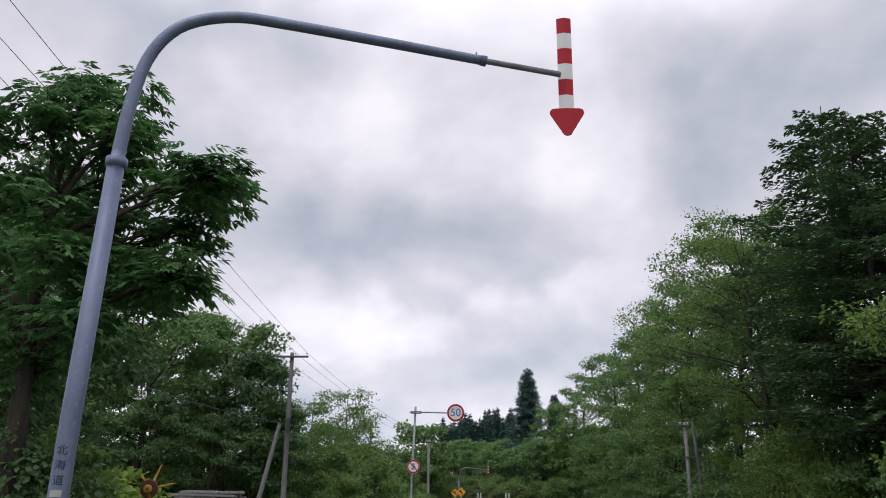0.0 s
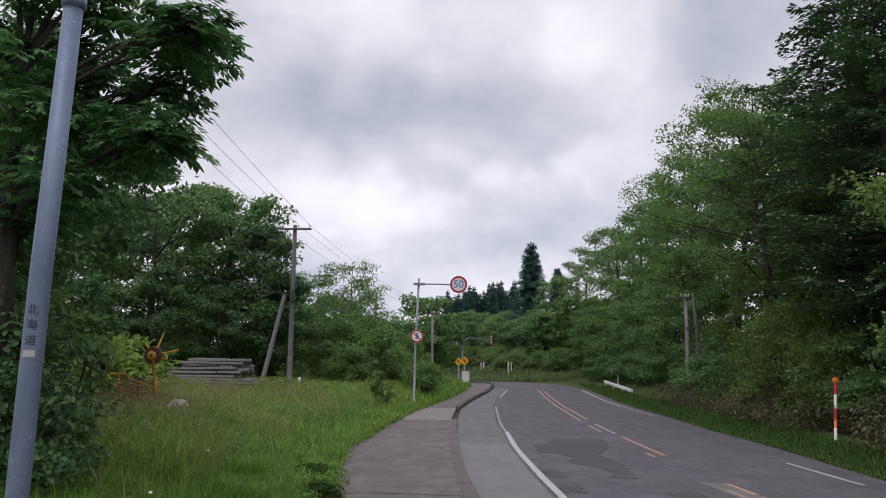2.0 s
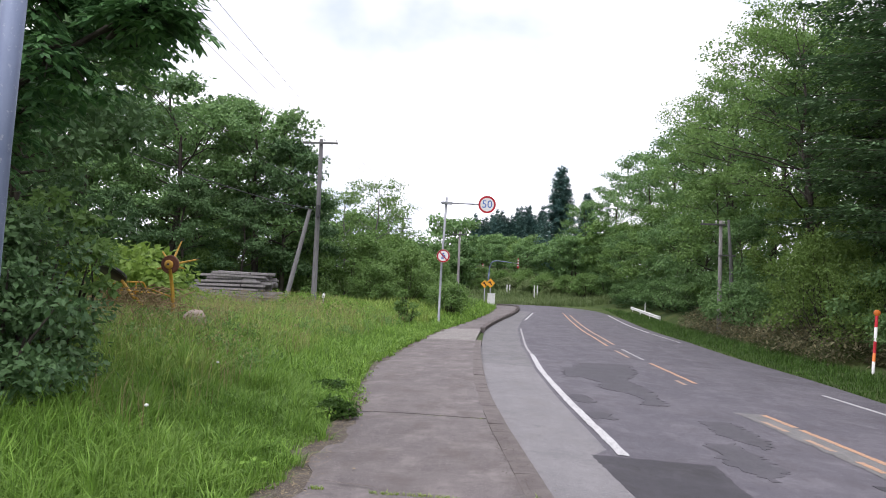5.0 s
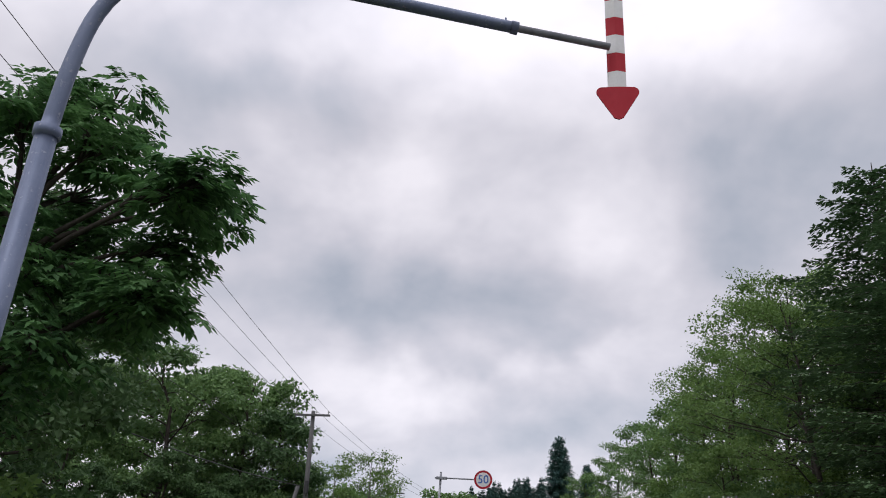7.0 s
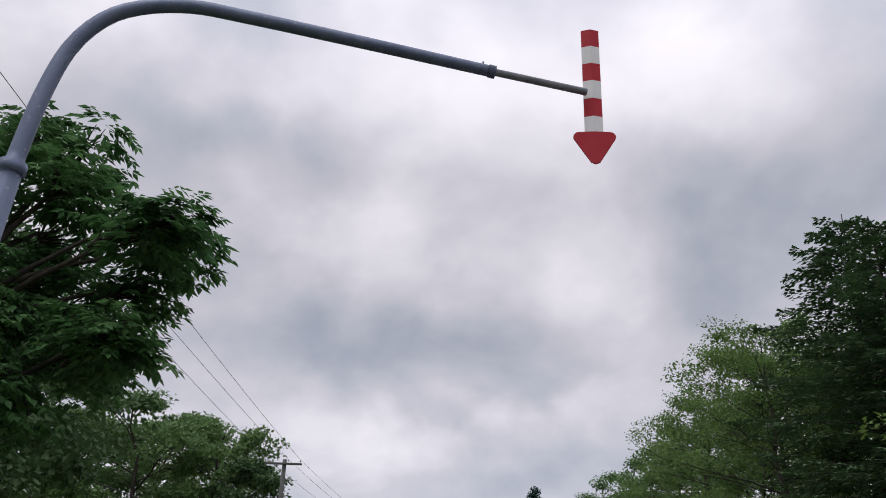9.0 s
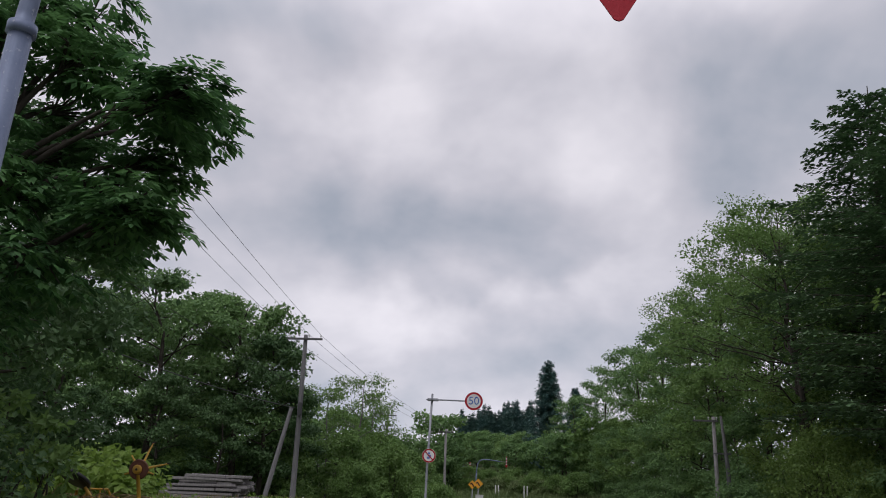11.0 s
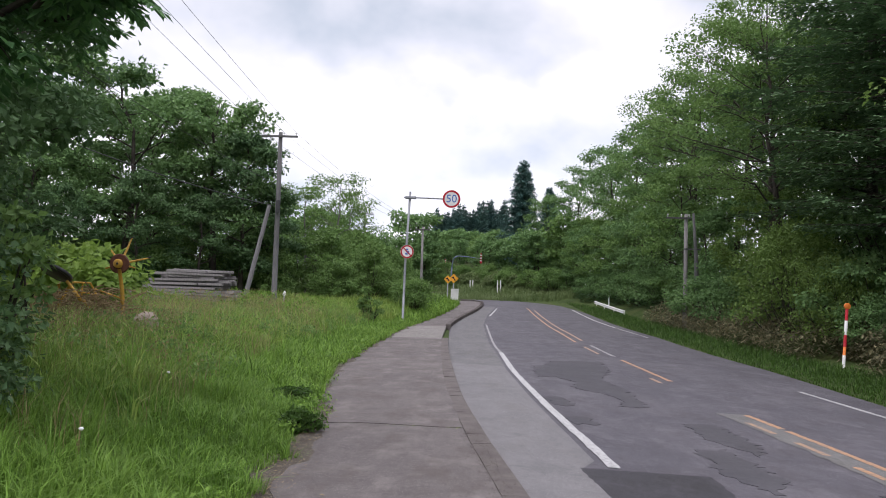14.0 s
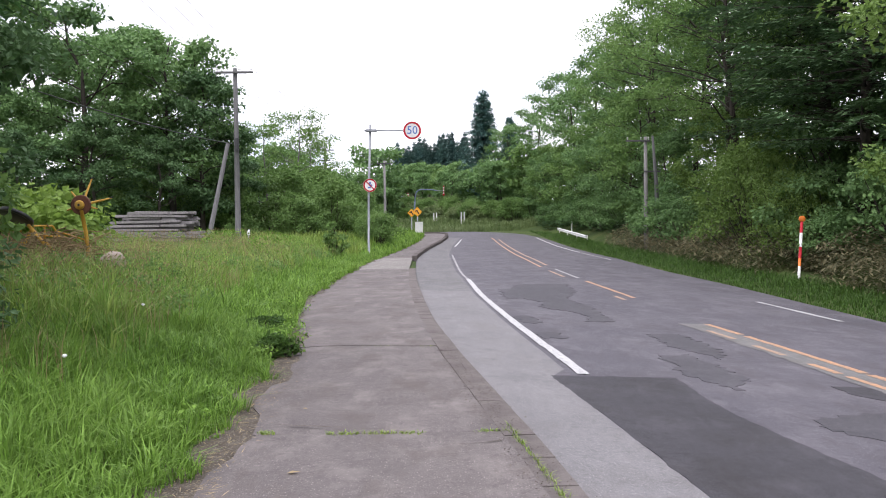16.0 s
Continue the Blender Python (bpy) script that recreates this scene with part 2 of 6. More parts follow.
def road_paint(name, color, bare, wear):
    n = Nodes(name)
    f = n.noise(16.0, 9.0, 0.85)
    g = n.noise(60.0, 4.0, 0.8)
    s = n.node("ShaderNodeMath")
    s.operation = "ADD"
    n.link(n.grey(f, 0.0, 1.0, 0.0, 0.75), s.inputs[0])
    n.link(n.grey(g, 0.0, 1.0, 0.0, 0.25), s.inputs[1])
    c = n.mix(n.grey(s.outputs[0], wear, wear + 0.1), color, bare)
    n.bump(g, 0.3, 0.003)
    return n.done(c, 0.7)


M_WHITE_LINE = road_paint("white_road_paint", (0.47, 0.465, 0.46), (0.13, 0.127, 0.13), 0.475)
M_FAINT_LINE = road_paint("worn_white_road_paint", (0.4, 0.39, 0.38), (0.11, 0.108, 0.112), 0.44)
M_ORANGE_LINE = road_paint("orange_road_paint", (0.44, 0.235, 0.115), (0.14, 0.130, 0.122), 0.47)
M_FAINT_ORANGE = road_paint("worn_orange_road_paint", (0.36, 0.22, 0.13), (0.125, 0.12, 0.118), 0.47)


def ground_material():
    n = Nodes("field_soil")
    f, g = n.noise(0.5, 5.0), n.noise(14.0, 5.0, 0.7)
    c = n.ramp(f, (0.3, (0.035, 0.06, 0.018)), (0.55, (0.06, 0.095, 0.025)), (0.75, (0.09, 0.10, 0.035)))
    c = n.mix(n.grey(g, 0.45, 0.7, 0.0, 0.6), c, (0.07, 0.055, 0.035))
    n.bump(g, 0.8, 0.05)
    return n.done(c, 0.95, spec=0.1)


def dirt_material():
    n = Nodes("edge_dirt")
    f, g = n.noise(6.0, 6.0, 0.7), n.noise(55.0, 4.0, 0.7)
    c = n.ramp(f, (0.3, (0.05, 0.043, 0.035)), (0.7, (0.135, 0.115, 0.095)))
    c = n.mix(n.grey(g, 0.52, 0.64, 0.0, 0.75), c, (0.28, 0.25, 0.21))
    n.bump(g, 0.9, 0.02)
    return n.done(c, 0.95, spec=0.1)


def kerb_material():
    n = Nodes("kerb_concrete")
    f, g = n.noise(3.0, 5.0), n.noise(70.0, 4.0, 0.7)
    c = n.ramp(f, (0.3, (0.098, 0.084, 0.081)), (0.7, (0.160, 0.140, 0.133)))
    c = n.mix(n.grey(g, 0.5, 0.75, 0.0, 0.35), c, (0.1, 0.09, 0.083))
    c = n.mix(n.grey(n.each(), 0.0, 1.0, 0.0, 0.15), c, (0.165, 0.146, 0.138))
    c = n.mix(n.grey(n.noise(11.0, 7.0, 0.75), 0.5, 0.66, 0.0, 0.45), c, (0.09, 0.08, 0.073))
    n.bump(g, 0.8, 0.014)
    return n.done(c, 0.9, spec=0.2)


def galvanised(name, a, b, rough=0.45):
    n = Nodes(name)
    f, g = n.noise(6.0, 5.0, 0.65, n.obj(), (1, 1, 0.3)), n.noise(30.0, 4.0, 0.6, n.obj())
    c = n.ramp(f, (0.32, a), (0.7, b))
    c = n.mix(n.grey(g, 0.6, 0.72, 0.0, 0.45), c, (0.5, 0.5, 0.52))
    n.bump(g, 0.1, 0.003)
    return n.done(c, n.grey(g, 0.3, 0.8, rough, rough + 0.2), 0.35)


def old_wood(name, a, b):
    n = Nodes(name)
    f = n.noise(3.0, 8.0, 0.7, n.obj(), (6.0, 6.0, 0.8))
    c = n.ramp(f, (0.3, a), (0.7, b))
    c = n.mix(n.grey(n.random(), 0.0, 1.0, 0.0, 0.4), c, a)
    n.bump(f, 0.5, 0.01)
    return n.done(c, 0.9, spec=0.2)


M_GROUND, M_DIRT, M_KERB = ground_material(), dirt_material(), kerb_material()
M_POLE = galvanised("blue_grey_galvanised_steel", (0.115, 0.145, 0.225), (0.19, 0.225, 0.315))
M_POST = galvanised("grey_galvanised_steel", (0.2, 0.21, 0.23), (0.34, 0.35, 0.37))
M_RED = paint_material("red_reflective_sheet", (0.4, 0.005, 0.018), (0.2, 0.01, 0.015), 0.25, 0.72)
M_WHITE = paint_material("white_paint", (0.72, 0.72, 0.71), (0.35, 0.33, 0.3), 0.35)
M_POST_WHITE = paint_material("dulled_white_paint", (0.42, 0.43, 0.4), (0.2, 0.2, 0.17), 0.4)
M_SIGN_BLUE = paint_material("blue_sign_paint", (0.03, 0.12, 0.42), (0.05, 0.1, 0.25), 0.2)
M_ORANGE = paint_material("orange_plastic", (0.75, 0.2, 0.03), (0.4, 0.15, 0.05), 0.25)
M_YELLOW = paint_material("worn_yellow_machine_paint", (0.52, 0.3, 0.03), (0.16, 0.07, 0.03), 0.75, 0.6)
M_SIGN_YELLOW = paint_material("yellow_sign_paint", (0.78, 0.36, 0.02), (0.4, 0.2, 0.05), 0.2)
M_RUST = paint_material("rusty_steel", (0.13, 0.045, 0.025), (0.05, 0.03, 0.02), 0.7, 0.8)
M_BLACK = paint_material("black_paint", (0.018, 0.018, 0.02), (0.05, 0.05, 0.05), 0.3)
M_PLATE_BACK = paint_material("dark_lettering", (0.008, 0.01, 0.025), (0.02, 0.02, 0.03), 0.2)
M_INSULATOR = paint_material("white_porcelain", (0.6, 0.6, 0.58), (0.3, 0.28, 0.25), 0.3, 0.25)
M_CABLE = paint_material("black_cable", (0.03, 0.03, 0.033), (0.06, 0.06, 0.06), 0.2, 0.6)
M_POLE_WOOD = old_wood("weathered_pole", (0.085, 0.085, 0.086), (0.165, 0.163, 0.16))
M_PLANK = old_wood("silvered_timber", (0.17, 0.16, 0.16), (0.36, 0.34, 0.335))
M_STONE = paint_material("pale_stone", (0.340, 0.273, 0.229), (0.170, 0.136, 0.112), 0.6, 0.8)
M_HAY = old_wood("dry_stalks", (0.17, 0.12, 0.06), (0.36, 0.27, 0.15))
M_BARK = bark_material("grey_brown_bark", (0.028, 0.024, 0.021), (0.08, 0.068, 0.056))
M_BARK_PALE = bark_material("pale_bark", (0.09, 0.085, 0.08), (0.2, 0.19, 0.175))
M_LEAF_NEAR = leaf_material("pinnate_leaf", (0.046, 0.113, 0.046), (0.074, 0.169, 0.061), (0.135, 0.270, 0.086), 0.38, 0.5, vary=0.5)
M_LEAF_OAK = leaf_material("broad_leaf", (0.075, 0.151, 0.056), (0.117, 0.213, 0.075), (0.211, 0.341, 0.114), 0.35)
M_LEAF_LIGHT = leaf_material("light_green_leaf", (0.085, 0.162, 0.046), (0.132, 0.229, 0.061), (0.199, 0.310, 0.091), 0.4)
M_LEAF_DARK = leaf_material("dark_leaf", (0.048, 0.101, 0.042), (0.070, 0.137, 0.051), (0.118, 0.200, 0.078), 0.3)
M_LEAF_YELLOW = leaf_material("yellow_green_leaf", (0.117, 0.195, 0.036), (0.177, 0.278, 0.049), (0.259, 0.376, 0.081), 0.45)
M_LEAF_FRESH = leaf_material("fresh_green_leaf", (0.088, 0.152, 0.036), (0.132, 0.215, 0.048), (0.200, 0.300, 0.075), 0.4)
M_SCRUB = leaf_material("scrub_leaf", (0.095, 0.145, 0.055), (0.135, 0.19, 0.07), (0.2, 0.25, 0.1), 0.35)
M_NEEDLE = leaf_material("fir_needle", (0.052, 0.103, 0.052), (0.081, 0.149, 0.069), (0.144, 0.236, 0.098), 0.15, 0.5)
# distance haze over the far conifers is put into this pale bluish colour
M_NEEDLE_HAZY = leaf_material("hazy_far_needle", (0.053, 0.120, 0.119), (0.082, 0.172, 0.164), (0.146, 0.247, 0.197), 0.12)
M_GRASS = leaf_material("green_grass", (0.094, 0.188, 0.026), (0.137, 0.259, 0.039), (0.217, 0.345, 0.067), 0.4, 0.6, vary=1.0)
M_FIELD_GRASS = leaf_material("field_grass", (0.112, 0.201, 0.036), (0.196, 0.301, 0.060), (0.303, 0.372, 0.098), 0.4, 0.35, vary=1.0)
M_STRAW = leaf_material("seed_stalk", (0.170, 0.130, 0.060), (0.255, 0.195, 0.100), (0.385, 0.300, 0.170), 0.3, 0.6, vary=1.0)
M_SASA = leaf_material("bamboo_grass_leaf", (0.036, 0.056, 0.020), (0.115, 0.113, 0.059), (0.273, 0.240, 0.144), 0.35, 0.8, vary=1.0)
# tree shade on the far verge is put into this darker grass colour
M_BANK_GRASS = leaf_material("shade_toned_grass", (0.036, 0.080, 0.015), (0.054, 0.113, 0.021), (0.086, 0.155, 0.033), 0.35, 0.6, vary=1.0)


# ---- mesh helpers ----
def raw_mesh(name, verts, faces, material, smooth=False):
    """A mesh from an array of corners and an array of faces that all have as many corners."""
    verts, faces = np.asarray(verts, np.float32), np.asarray(faces, np.int32)
    k = faces.shape[1]
    me = bpy.data.meshes.new(name)
    me.vertices.add(len(verts))
    me.vertices.foreach_set("co", verts.ravel())
    me.loops.add(faces.size)
    me.loops.foreach_set("vertex_index", faces.ravel())
    me.polygons.add(len(faces))
    me.polygons.foreach_set("loop_start", np.arange(0, faces.size, k, dtype=np.int32))
    me.polygons.foreach_set("use_smooth", np.full(len(faces), smooth, dtype=bool))
    me.update(calc_edges=True)
    me.materials.append(material)
    return me


def join(*pieces):
    """Several (corners, faces) in one."""
    vs, fs, n = [], [], 0
    for v, f in pieces:
        vs.append(np.asarray(v, float))
        fs.append(np.asarray(f) + n)
        n += len(v)
    return np.concatenate(vs), np.concatenate(fs)


def part(name, shape, material, parent, label="", smooth=False):
    """One mesh object under a thing or a part: shape is (corners, faces) or a bmesh."""
    if isinstance(shape, bmesh.types.BMesh):
        me = bpy.data.meshes.new(name)
        shape.to_mesh(me)
        shape.free()
        me.materials.append(material)
        if smooth:
            for p in me.polygons:
                p.use_smooth = True
    else:
        me = raw_mesh(name, *shape, material, smooth)
    ob = new(name, me)
    ob.parent = parent
    return tagged(ob, label)


def thing(name, label, category, at=(0, 0, 0), group="", kind="", turn=0.0):
    ob = new(name)
    ob.empty_display_size = 0.2
    ob.matrix_basis = pose(*at, 0, 0, turn)
    return tagged(ob, label, category, group, kind)


def tube(points, radii, sides=10, caps=True):
    """A tapered tube along points, in quads."""
    p = np.asarray(points, float)
    r = np.broadcast_to(np.asarray(radii, float), (len(p),))
    d = np.gradient(p, axis=0)
    d /= np.linalg.norm(d, axis=1, keepdims=True) + 1e-9
    a = np.cross(d, (0.31, 0.9, 0.17)) if abs(d[0] @ (0.31, 0.9, 0.17)) < 0.9 else np.cross(d, (1, 0, 0))
    a /= np.linalg.norm(a, axis=1, keepdims=True) + 1e-9
    b = np.cross(d, a)
    t = np.arange(sides) * 2 * math.pi / sides
    ring = p[:, None] + r[:, None, None] * (np.cos(t)[None, :, None] * a[:, None] + np.sin(t)[None, :, None] * b[:, None])
    v = ring.reshape(-1, 3)
    i, j = np.meshgrid(np.arange(len(p) - 1), np.arange(sides), indexing="ij")
    j2 = (j + 1) % sides
    f = np.stack([i * sides + j, i * sides + j2, (i + 1) * sides + j2, (i + 1) * sides + j], -1).reshape(-1, 4)
    if caps:
        for end in (0, len(p) - 1):
            base = len(v)
            v = np.vstack([v, p[end]])
            k = np.arange(0, sides, 2)
            f = np.vstack([f, np.stack([np.full(len(k), base), end * sides + k, end * sides + (k + 1) % sides, end * sides + (k + 2) % sides], -1)])
    return v, f


def block(x0, x1, y0, y1, z0, z1, bevel=0.0):
    bm = bmesh.new()
    bmesh.ops.create_cube(bm, size=1)
    for v in bm.verts:
        v.co = Vector(((x0 + x1) / 2 + v.co.x * (x1 - x0), (y0 + y1) / 2 + v.co.y * (y1 - y0), (z0 + z1) / 2 + v.co.z * (z1 - z0)))
    if bevel:
        bmesh.ops.bevel(bm, geom=bm.edges[:], offset=bevel, segments=2, affect="EDGES")
    return bm


def disc(radius, thick, rim=0.0, sides=40, inner=0.0, front=0.0):
    """A plate that faces -y round its middle: thick deep, with an optional hole (a ring)."""
    t = np.arange(sides) * 2 * math.pi / sides
    c, s = np.cos(t), np.sin(t)
    rows = []
    for r, y in ((inner, front), (radius - rim, front), (radius, front + rim), (radius, front + thick), (inner, front + thick)):
        rows.append(np.stack([r * c, np.full(sides, y), r * s], -1))
    v = np.concatenate(rows)
    f = []
    n = len(rows)
    for a in range(n - 1 if inner == 0 else n):
        b = (a + 1) % n
        for k in range(sides):
            f.append((a * sides + k, b * sides + k, b * sides + (k + 1) % sides, a * sides + (k + 1) % sides))
    return v, np.array(f)


def moved(shape, x=0.0, y=0.0, z=0.0):
    return np.asarray(shape[0]) + (x, y, z), shape[1]


def smooth_line(points, step=0.5):
    """A Catmull-Rom curve through points, sampled about every step metres."""
    p = np.asarray(points, float)
    q = np.vstack([2 * p[0] - p[1], p, 2 * p[-1] - p[-2]])
    out = []
    for i in range(1, len(q) - 2):
        n = max(2, int(np.linalg.norm(q[i + 1] - q[i]) / step))
        for u in np.arange(n) / n:
            out.append(0.5 * ((2 * q[i]) + (q[i + 1] - q[i - 1]) * u + (2 * q[i - 1] - 5 * q[i] + 4 * q[i + 1] - q[i + 2]) * u**2
                              + (3 * q[i] - q[i - 1] - 3 * q[i + 1] + q[i + 2]) * u**3))
    out.append(q[-2])
    return np.array(out)


def hills(x, y, scale, seed=0.0):
    """Cheap smooth noise for the lie of the land, -1 to 1."""
    x, y = np.asarray(x) / scale + seed, np.asarray(y) / scale - 1.7 * seed
    return (np.sin(x * 1.7 + 1.3 * np.sin(y * 1.1)) + np.sin(y * 2.1 + 1.7 * np.sin(x * 0.9 + 2)) + 0.5 * np.sin(3.7 * x + 2.9 * y)) / 2.5


# ---- the lie of the road ----
KERB = np.array([(7, -30), (3.2, -10), (1.4, 0), (0.69, 6), (0.41, 8.4), (0.15, 10.7), (-0.23, 14.9), (-0.76, 24), (-1.03, 31), (-1.22, 40),
                 (-0.8, 49), (0.1, 60), (0.45, 67), (0.15, 71.5), (-1.5, 74.5), (-6, 77.5), (-20, 80), (-60, 82)], float)
FAR_EDGE = np.array([(16, -30), (12, -10), (10.1, 0), (9.5, 6), (9.3, 8.4), (9.1, 10.7), (8.9, 14.9), (8.85, 24), (8.4, 31), (8.1, 40),
                     (7.95, 49), (7.95, 60), (7.35, 67.5), (5.8, 75.5), (2, 81.5), (-6, 85.5), (-20, 88), (-60, 90)], float)
WALK_EDGE = np.array([(-30, 4.6), (-10, 1.0), (0, -0.8), (4, -1.3), (6, -1.5), (8, -1.68), (11, -1.9), (14, -2.5), (18, -2.9), (24, -3.05),
                      (30, -3.15), (36, -3.1), (42, -2.75), (50, -2.2), (60, -1.6), (68, -1.4), (74, -3.0)], float)


def level(y):
    """Height of the pavement: flat at first, then climbing into the bend."""
    y = np.asarray(y, float)
    s = np.clip(y - 25, 0, 45)
    return 0.000455 * s**2 + 0.02 * np.clip(y - 70, 0, 60)


def crossfall(y):
    return np.interp(y, [10, 20, 30, 38], [0.05, 0.035, 0.015, 0.0])


def kerb_x(y):
    return np.interp(y, KERB[:13, 1], KERB[:13, 0])


def road_z(x, y):
    return level(y) - 0.08 - crossfall(y) * (np.asarray(x) - kerb_x(y))


def walk_x(y):
    return np.interp(y, WALK_EDGE[:, 0], WALK_EDGE[:, 1])


_k = smooth_line(np.c_[KERB, FAR_EDGE], 0.6)
KERB_LINE, EDGE_LINE = _k[:, :2], _k[:, 2:]


def ground_z(x, y):
    """Height of the land: the road's bed, the field beyond the pavement, and the wooded bank across the road."""
    x, y = np.atleast_1d(np.asarray(x, float)), np.atleast_1d(np.asarray(y, float))
    out = np.empty(len(x))
    mid, half = (KERB_LINE + EDGE_LINE) / 2, np.linalg.norm(EDGE_LINE - KERB_LINE, axis=1) / 2
    across = (EDGE_LINE - KERB_LINE) / (2 * half[:, None])
    for a in range(0, len(x), 4000):
        s = slice(a, a + 4000)
        p = np.stack([x[s], y[s]], -1)
        i = ((p[:, None] - mid[None]) ** 2).sum(-1).argmin(1)
        d = ((p - mid[i]) * across[i]).sum(-1)
        r, left = d - half[i], -d - half[i]
        yy = np.clip(y[s], -30, 110)
        z = road_z(np.clip(x[s], -30, 12), yy) - 0.14
        width = np.where(mid[i, 1] < 73, np.clip(kerb_x(yy) - walk_x(yy), 0.3, 4), 0.3)
        q = left - width
        rise = np.clip(q / 5.0, 0, 1)
        field = level(yy) - 0.03 + 0.62 * rise**2 * (3 - 2 * rise) + 0.07 * hills(p[:, 0], p[:, 1], 3.1) * np.clip(q, 0, 1) + 0.25 * hills(p[:, 0], p[:, 1], 17.0, 3) * np.clip((q - 14) / 10, 0, 1)
        z = np.where(left > 0, level(yy) - 0.09, z)
        z = np.where(q > 0, field, z)
        ex, ey = EDGE_LINE[i, 0], EDGE_LINE[i, 1]
        edge = road_z(np.clip(ex, -30, 12), np.clip(ey, -30, 110))
        bank = np.clip(r - 2.4, 0, None)
        bend = np.clip((ey - 58) / 22, 0, 1)
        right = edge - 0.02 + 0.05 * np.clip(r, 0, 2.6) + (9.0 - 4.0 * bend) * (1 - np.exp(-(0.055 - 0.015 * bend) * bank)) + 0.12 * hills(p[:, 0], p[:, 1], 2.3, 5) * np.clip(bank, 0, 1)
        z = np.where(r > 0, right, z)
        z += 3.0 * np.exp(-((p[:, 0] - 1) / 15) ** 2 - ((y[s] - 172) / 42) ** 2) * np.clip((y[s] - 98) / 25, 0, 1)
        out[s] = z
    return out


def gz(x, y):
    return float(ground_z([x], [y])[0])


def drape(points, width, lift, name, material, parent, label=""):
    """A painted strip or patch edge laid along points on the road."""
    p = smooth_line(points, 0.16)
    d = np.gradient(p, axis=0)
    d /= np.linalg.norm(d, axis=1, keepdims=True)
    n = np.stack([d[:, 1], -d[:, 0]], -1)
    rag = np.random.default_rng(int(1000 * width + 10 * p[0, 1]))
    wa, wb = (width / 2 * (1 + 0.09 * rag.normal(size=(len(p), 1))) for _ in range(2))
    a, b = p - n * wa, p + n * wb
    v = np.concatenate([np.c_[a, road_z(a[:, 0], a[:, 1]) + lift], np.c_[b, road_z(b[:, 0], b[:, 1]) + lift]])
    k = np.arange(len(p) - 1)
    return part(name, (v, np.stack([k, k + len(p), k + len(p) + 1, k + 1], -1)), material, parent, label)


def strip(a, b, u0, u1, lift, nu=8):
    """A sheet across the road from share u0 to u1 of its width."""
    u = np.linspace(u0, u1, nu)
    g = a[:, None] + (b - a)[:, None] * u[None, :, None]
    x, y = g[..., 0].ravel(), g[..., 1].ravel()
    v = np.stack([x, y, road_z(x, y) + lift], -1)
    i, j = np.meshgrid(np.arange(len(a) - 1), np.arange(nu - 1), indexing="ij")
    f = np.stack([i * nu + j, i * nu + j + 1, (i + 1) * nu + j + 1, (i + 1) * nu + j], -1).reshape(-1, 4)
    return v, f


# ---- ground, road and pavement ----
def spread(lo, hi, step, far, grow=1.25):
    a = list(np.arange(lo, hi, step))
    s = step
    while a[-1] < far:
        s *= grow
        a.append(a[-1] + s)
    s = step
    while a[0] > -far:
        s *= grow
        a.insert(0, a[0] - s)
    return np.array(a)


gx, gy = spread(-16, 16, 0.4, 2500), spread(-12, 92, 0.5, 2500)
GX, GY = np.meshgrid(gx, gy)
GZ = ground_z(GX.ravel(), GY.ravel())
gi, gj = np.meshgrid(np.arange(len(gy) - 1), np.arange(len(gx) - 1), indexing="ij")
gk = gi * len(gx) + gj
ground = new("ground", raw_mesh("ground", np.stack([GX.ravel(), GY.ravel(), GZ], -1),
                                np.stack([gk, gk + 1, gk + len(gx) + 1, gk + len(gx)], -1).reshape(-1, 4), M_GROUND, True))
tagged(ground, "grassy field and wooded bank beside a country road", "ground", kind="structure")

road = new("road", raw_mesh("road", *strip(KERB_LINE, EDGE_LINE, 0.0, 1.0, 0.0, 24), M_ASPHALT, True))
tagged(road, "worn grey asphalt two-lane road with patched repairs", "road", kind="structure")

LEFT_LINE = [(2.35, -8), (1.95, 2), (1.6, 9.2), (1.5, 10.8), (1.38, 12.4), (1.2, 15.2), (0.95, 20.0), (0.8, 25.7), (0.64, 30.0), (0.49, 43)]
# pale older shoulder between kerb and edge line
sh_y = np.arange(-28, 66, 0.5)
sh_a = np.stack([kerb_x(sh_y), sh_y], -1)
lx = np.array([(6.6, -30), *LEFT_LINE, (0.81, 54), (1.42, 63), (1.6, 67)])
patch_x = np.interp(sh_y, [-12, 4.9, 6.5, 9.0], [3.0, 1.63, 1.48, 1.22])
line_x = np.interp(sh_y, lx[:, 1], lx[:, 0]) - 0.16
sh_b = np.stack([np.where(sh_y < 9.2, patch_x, line_x), sh_y], -1)
part("shoulder", strip(sh_a[:99], sh_b[:99], 0.0, 1.0, 0.004, 6), M_SHOULDER, road, "pale grit-worn asphalt shoulder", True)
part("shoulder", strip(sh_a[98:-1], sh_b[98:-1], 0.0, 1.0, 0.004, 6), M_MID, road, "mid-grey asphalt shoulder", True)

drape(LEFT_LINE[2:8], 0.14, 0.010, "edge_line", M_WHITE_LINE, road, "white painted edge line")
drape(LEFT_LINE[7:], 0.085, 0.010, "edge_line", M_FAINT_LINE, road, "thin worn white edge line")
for a, b in (((0.78, 52.5), (1.46, 62.9)),):
    drape([a, ((a[0] + b[0]) / 2, (a[1] + b[1]) / 2), b], 0.11, 0.010, "edge_line", M_WHITE_LINE, road, "white painted edge line")
CENTRE = [(6.6, -8), (5.75, 2), (5.18, 9), (5.08, 10.8), (4.92, 12.8), (4.73, 15), (4.62, 19.9), (4.38, 25.7), (4.2, 31.5), (4.05, 43), (4.08, 55), (4.15, 64), (3.7, 69), (2.6, 75), (-2, 80)]
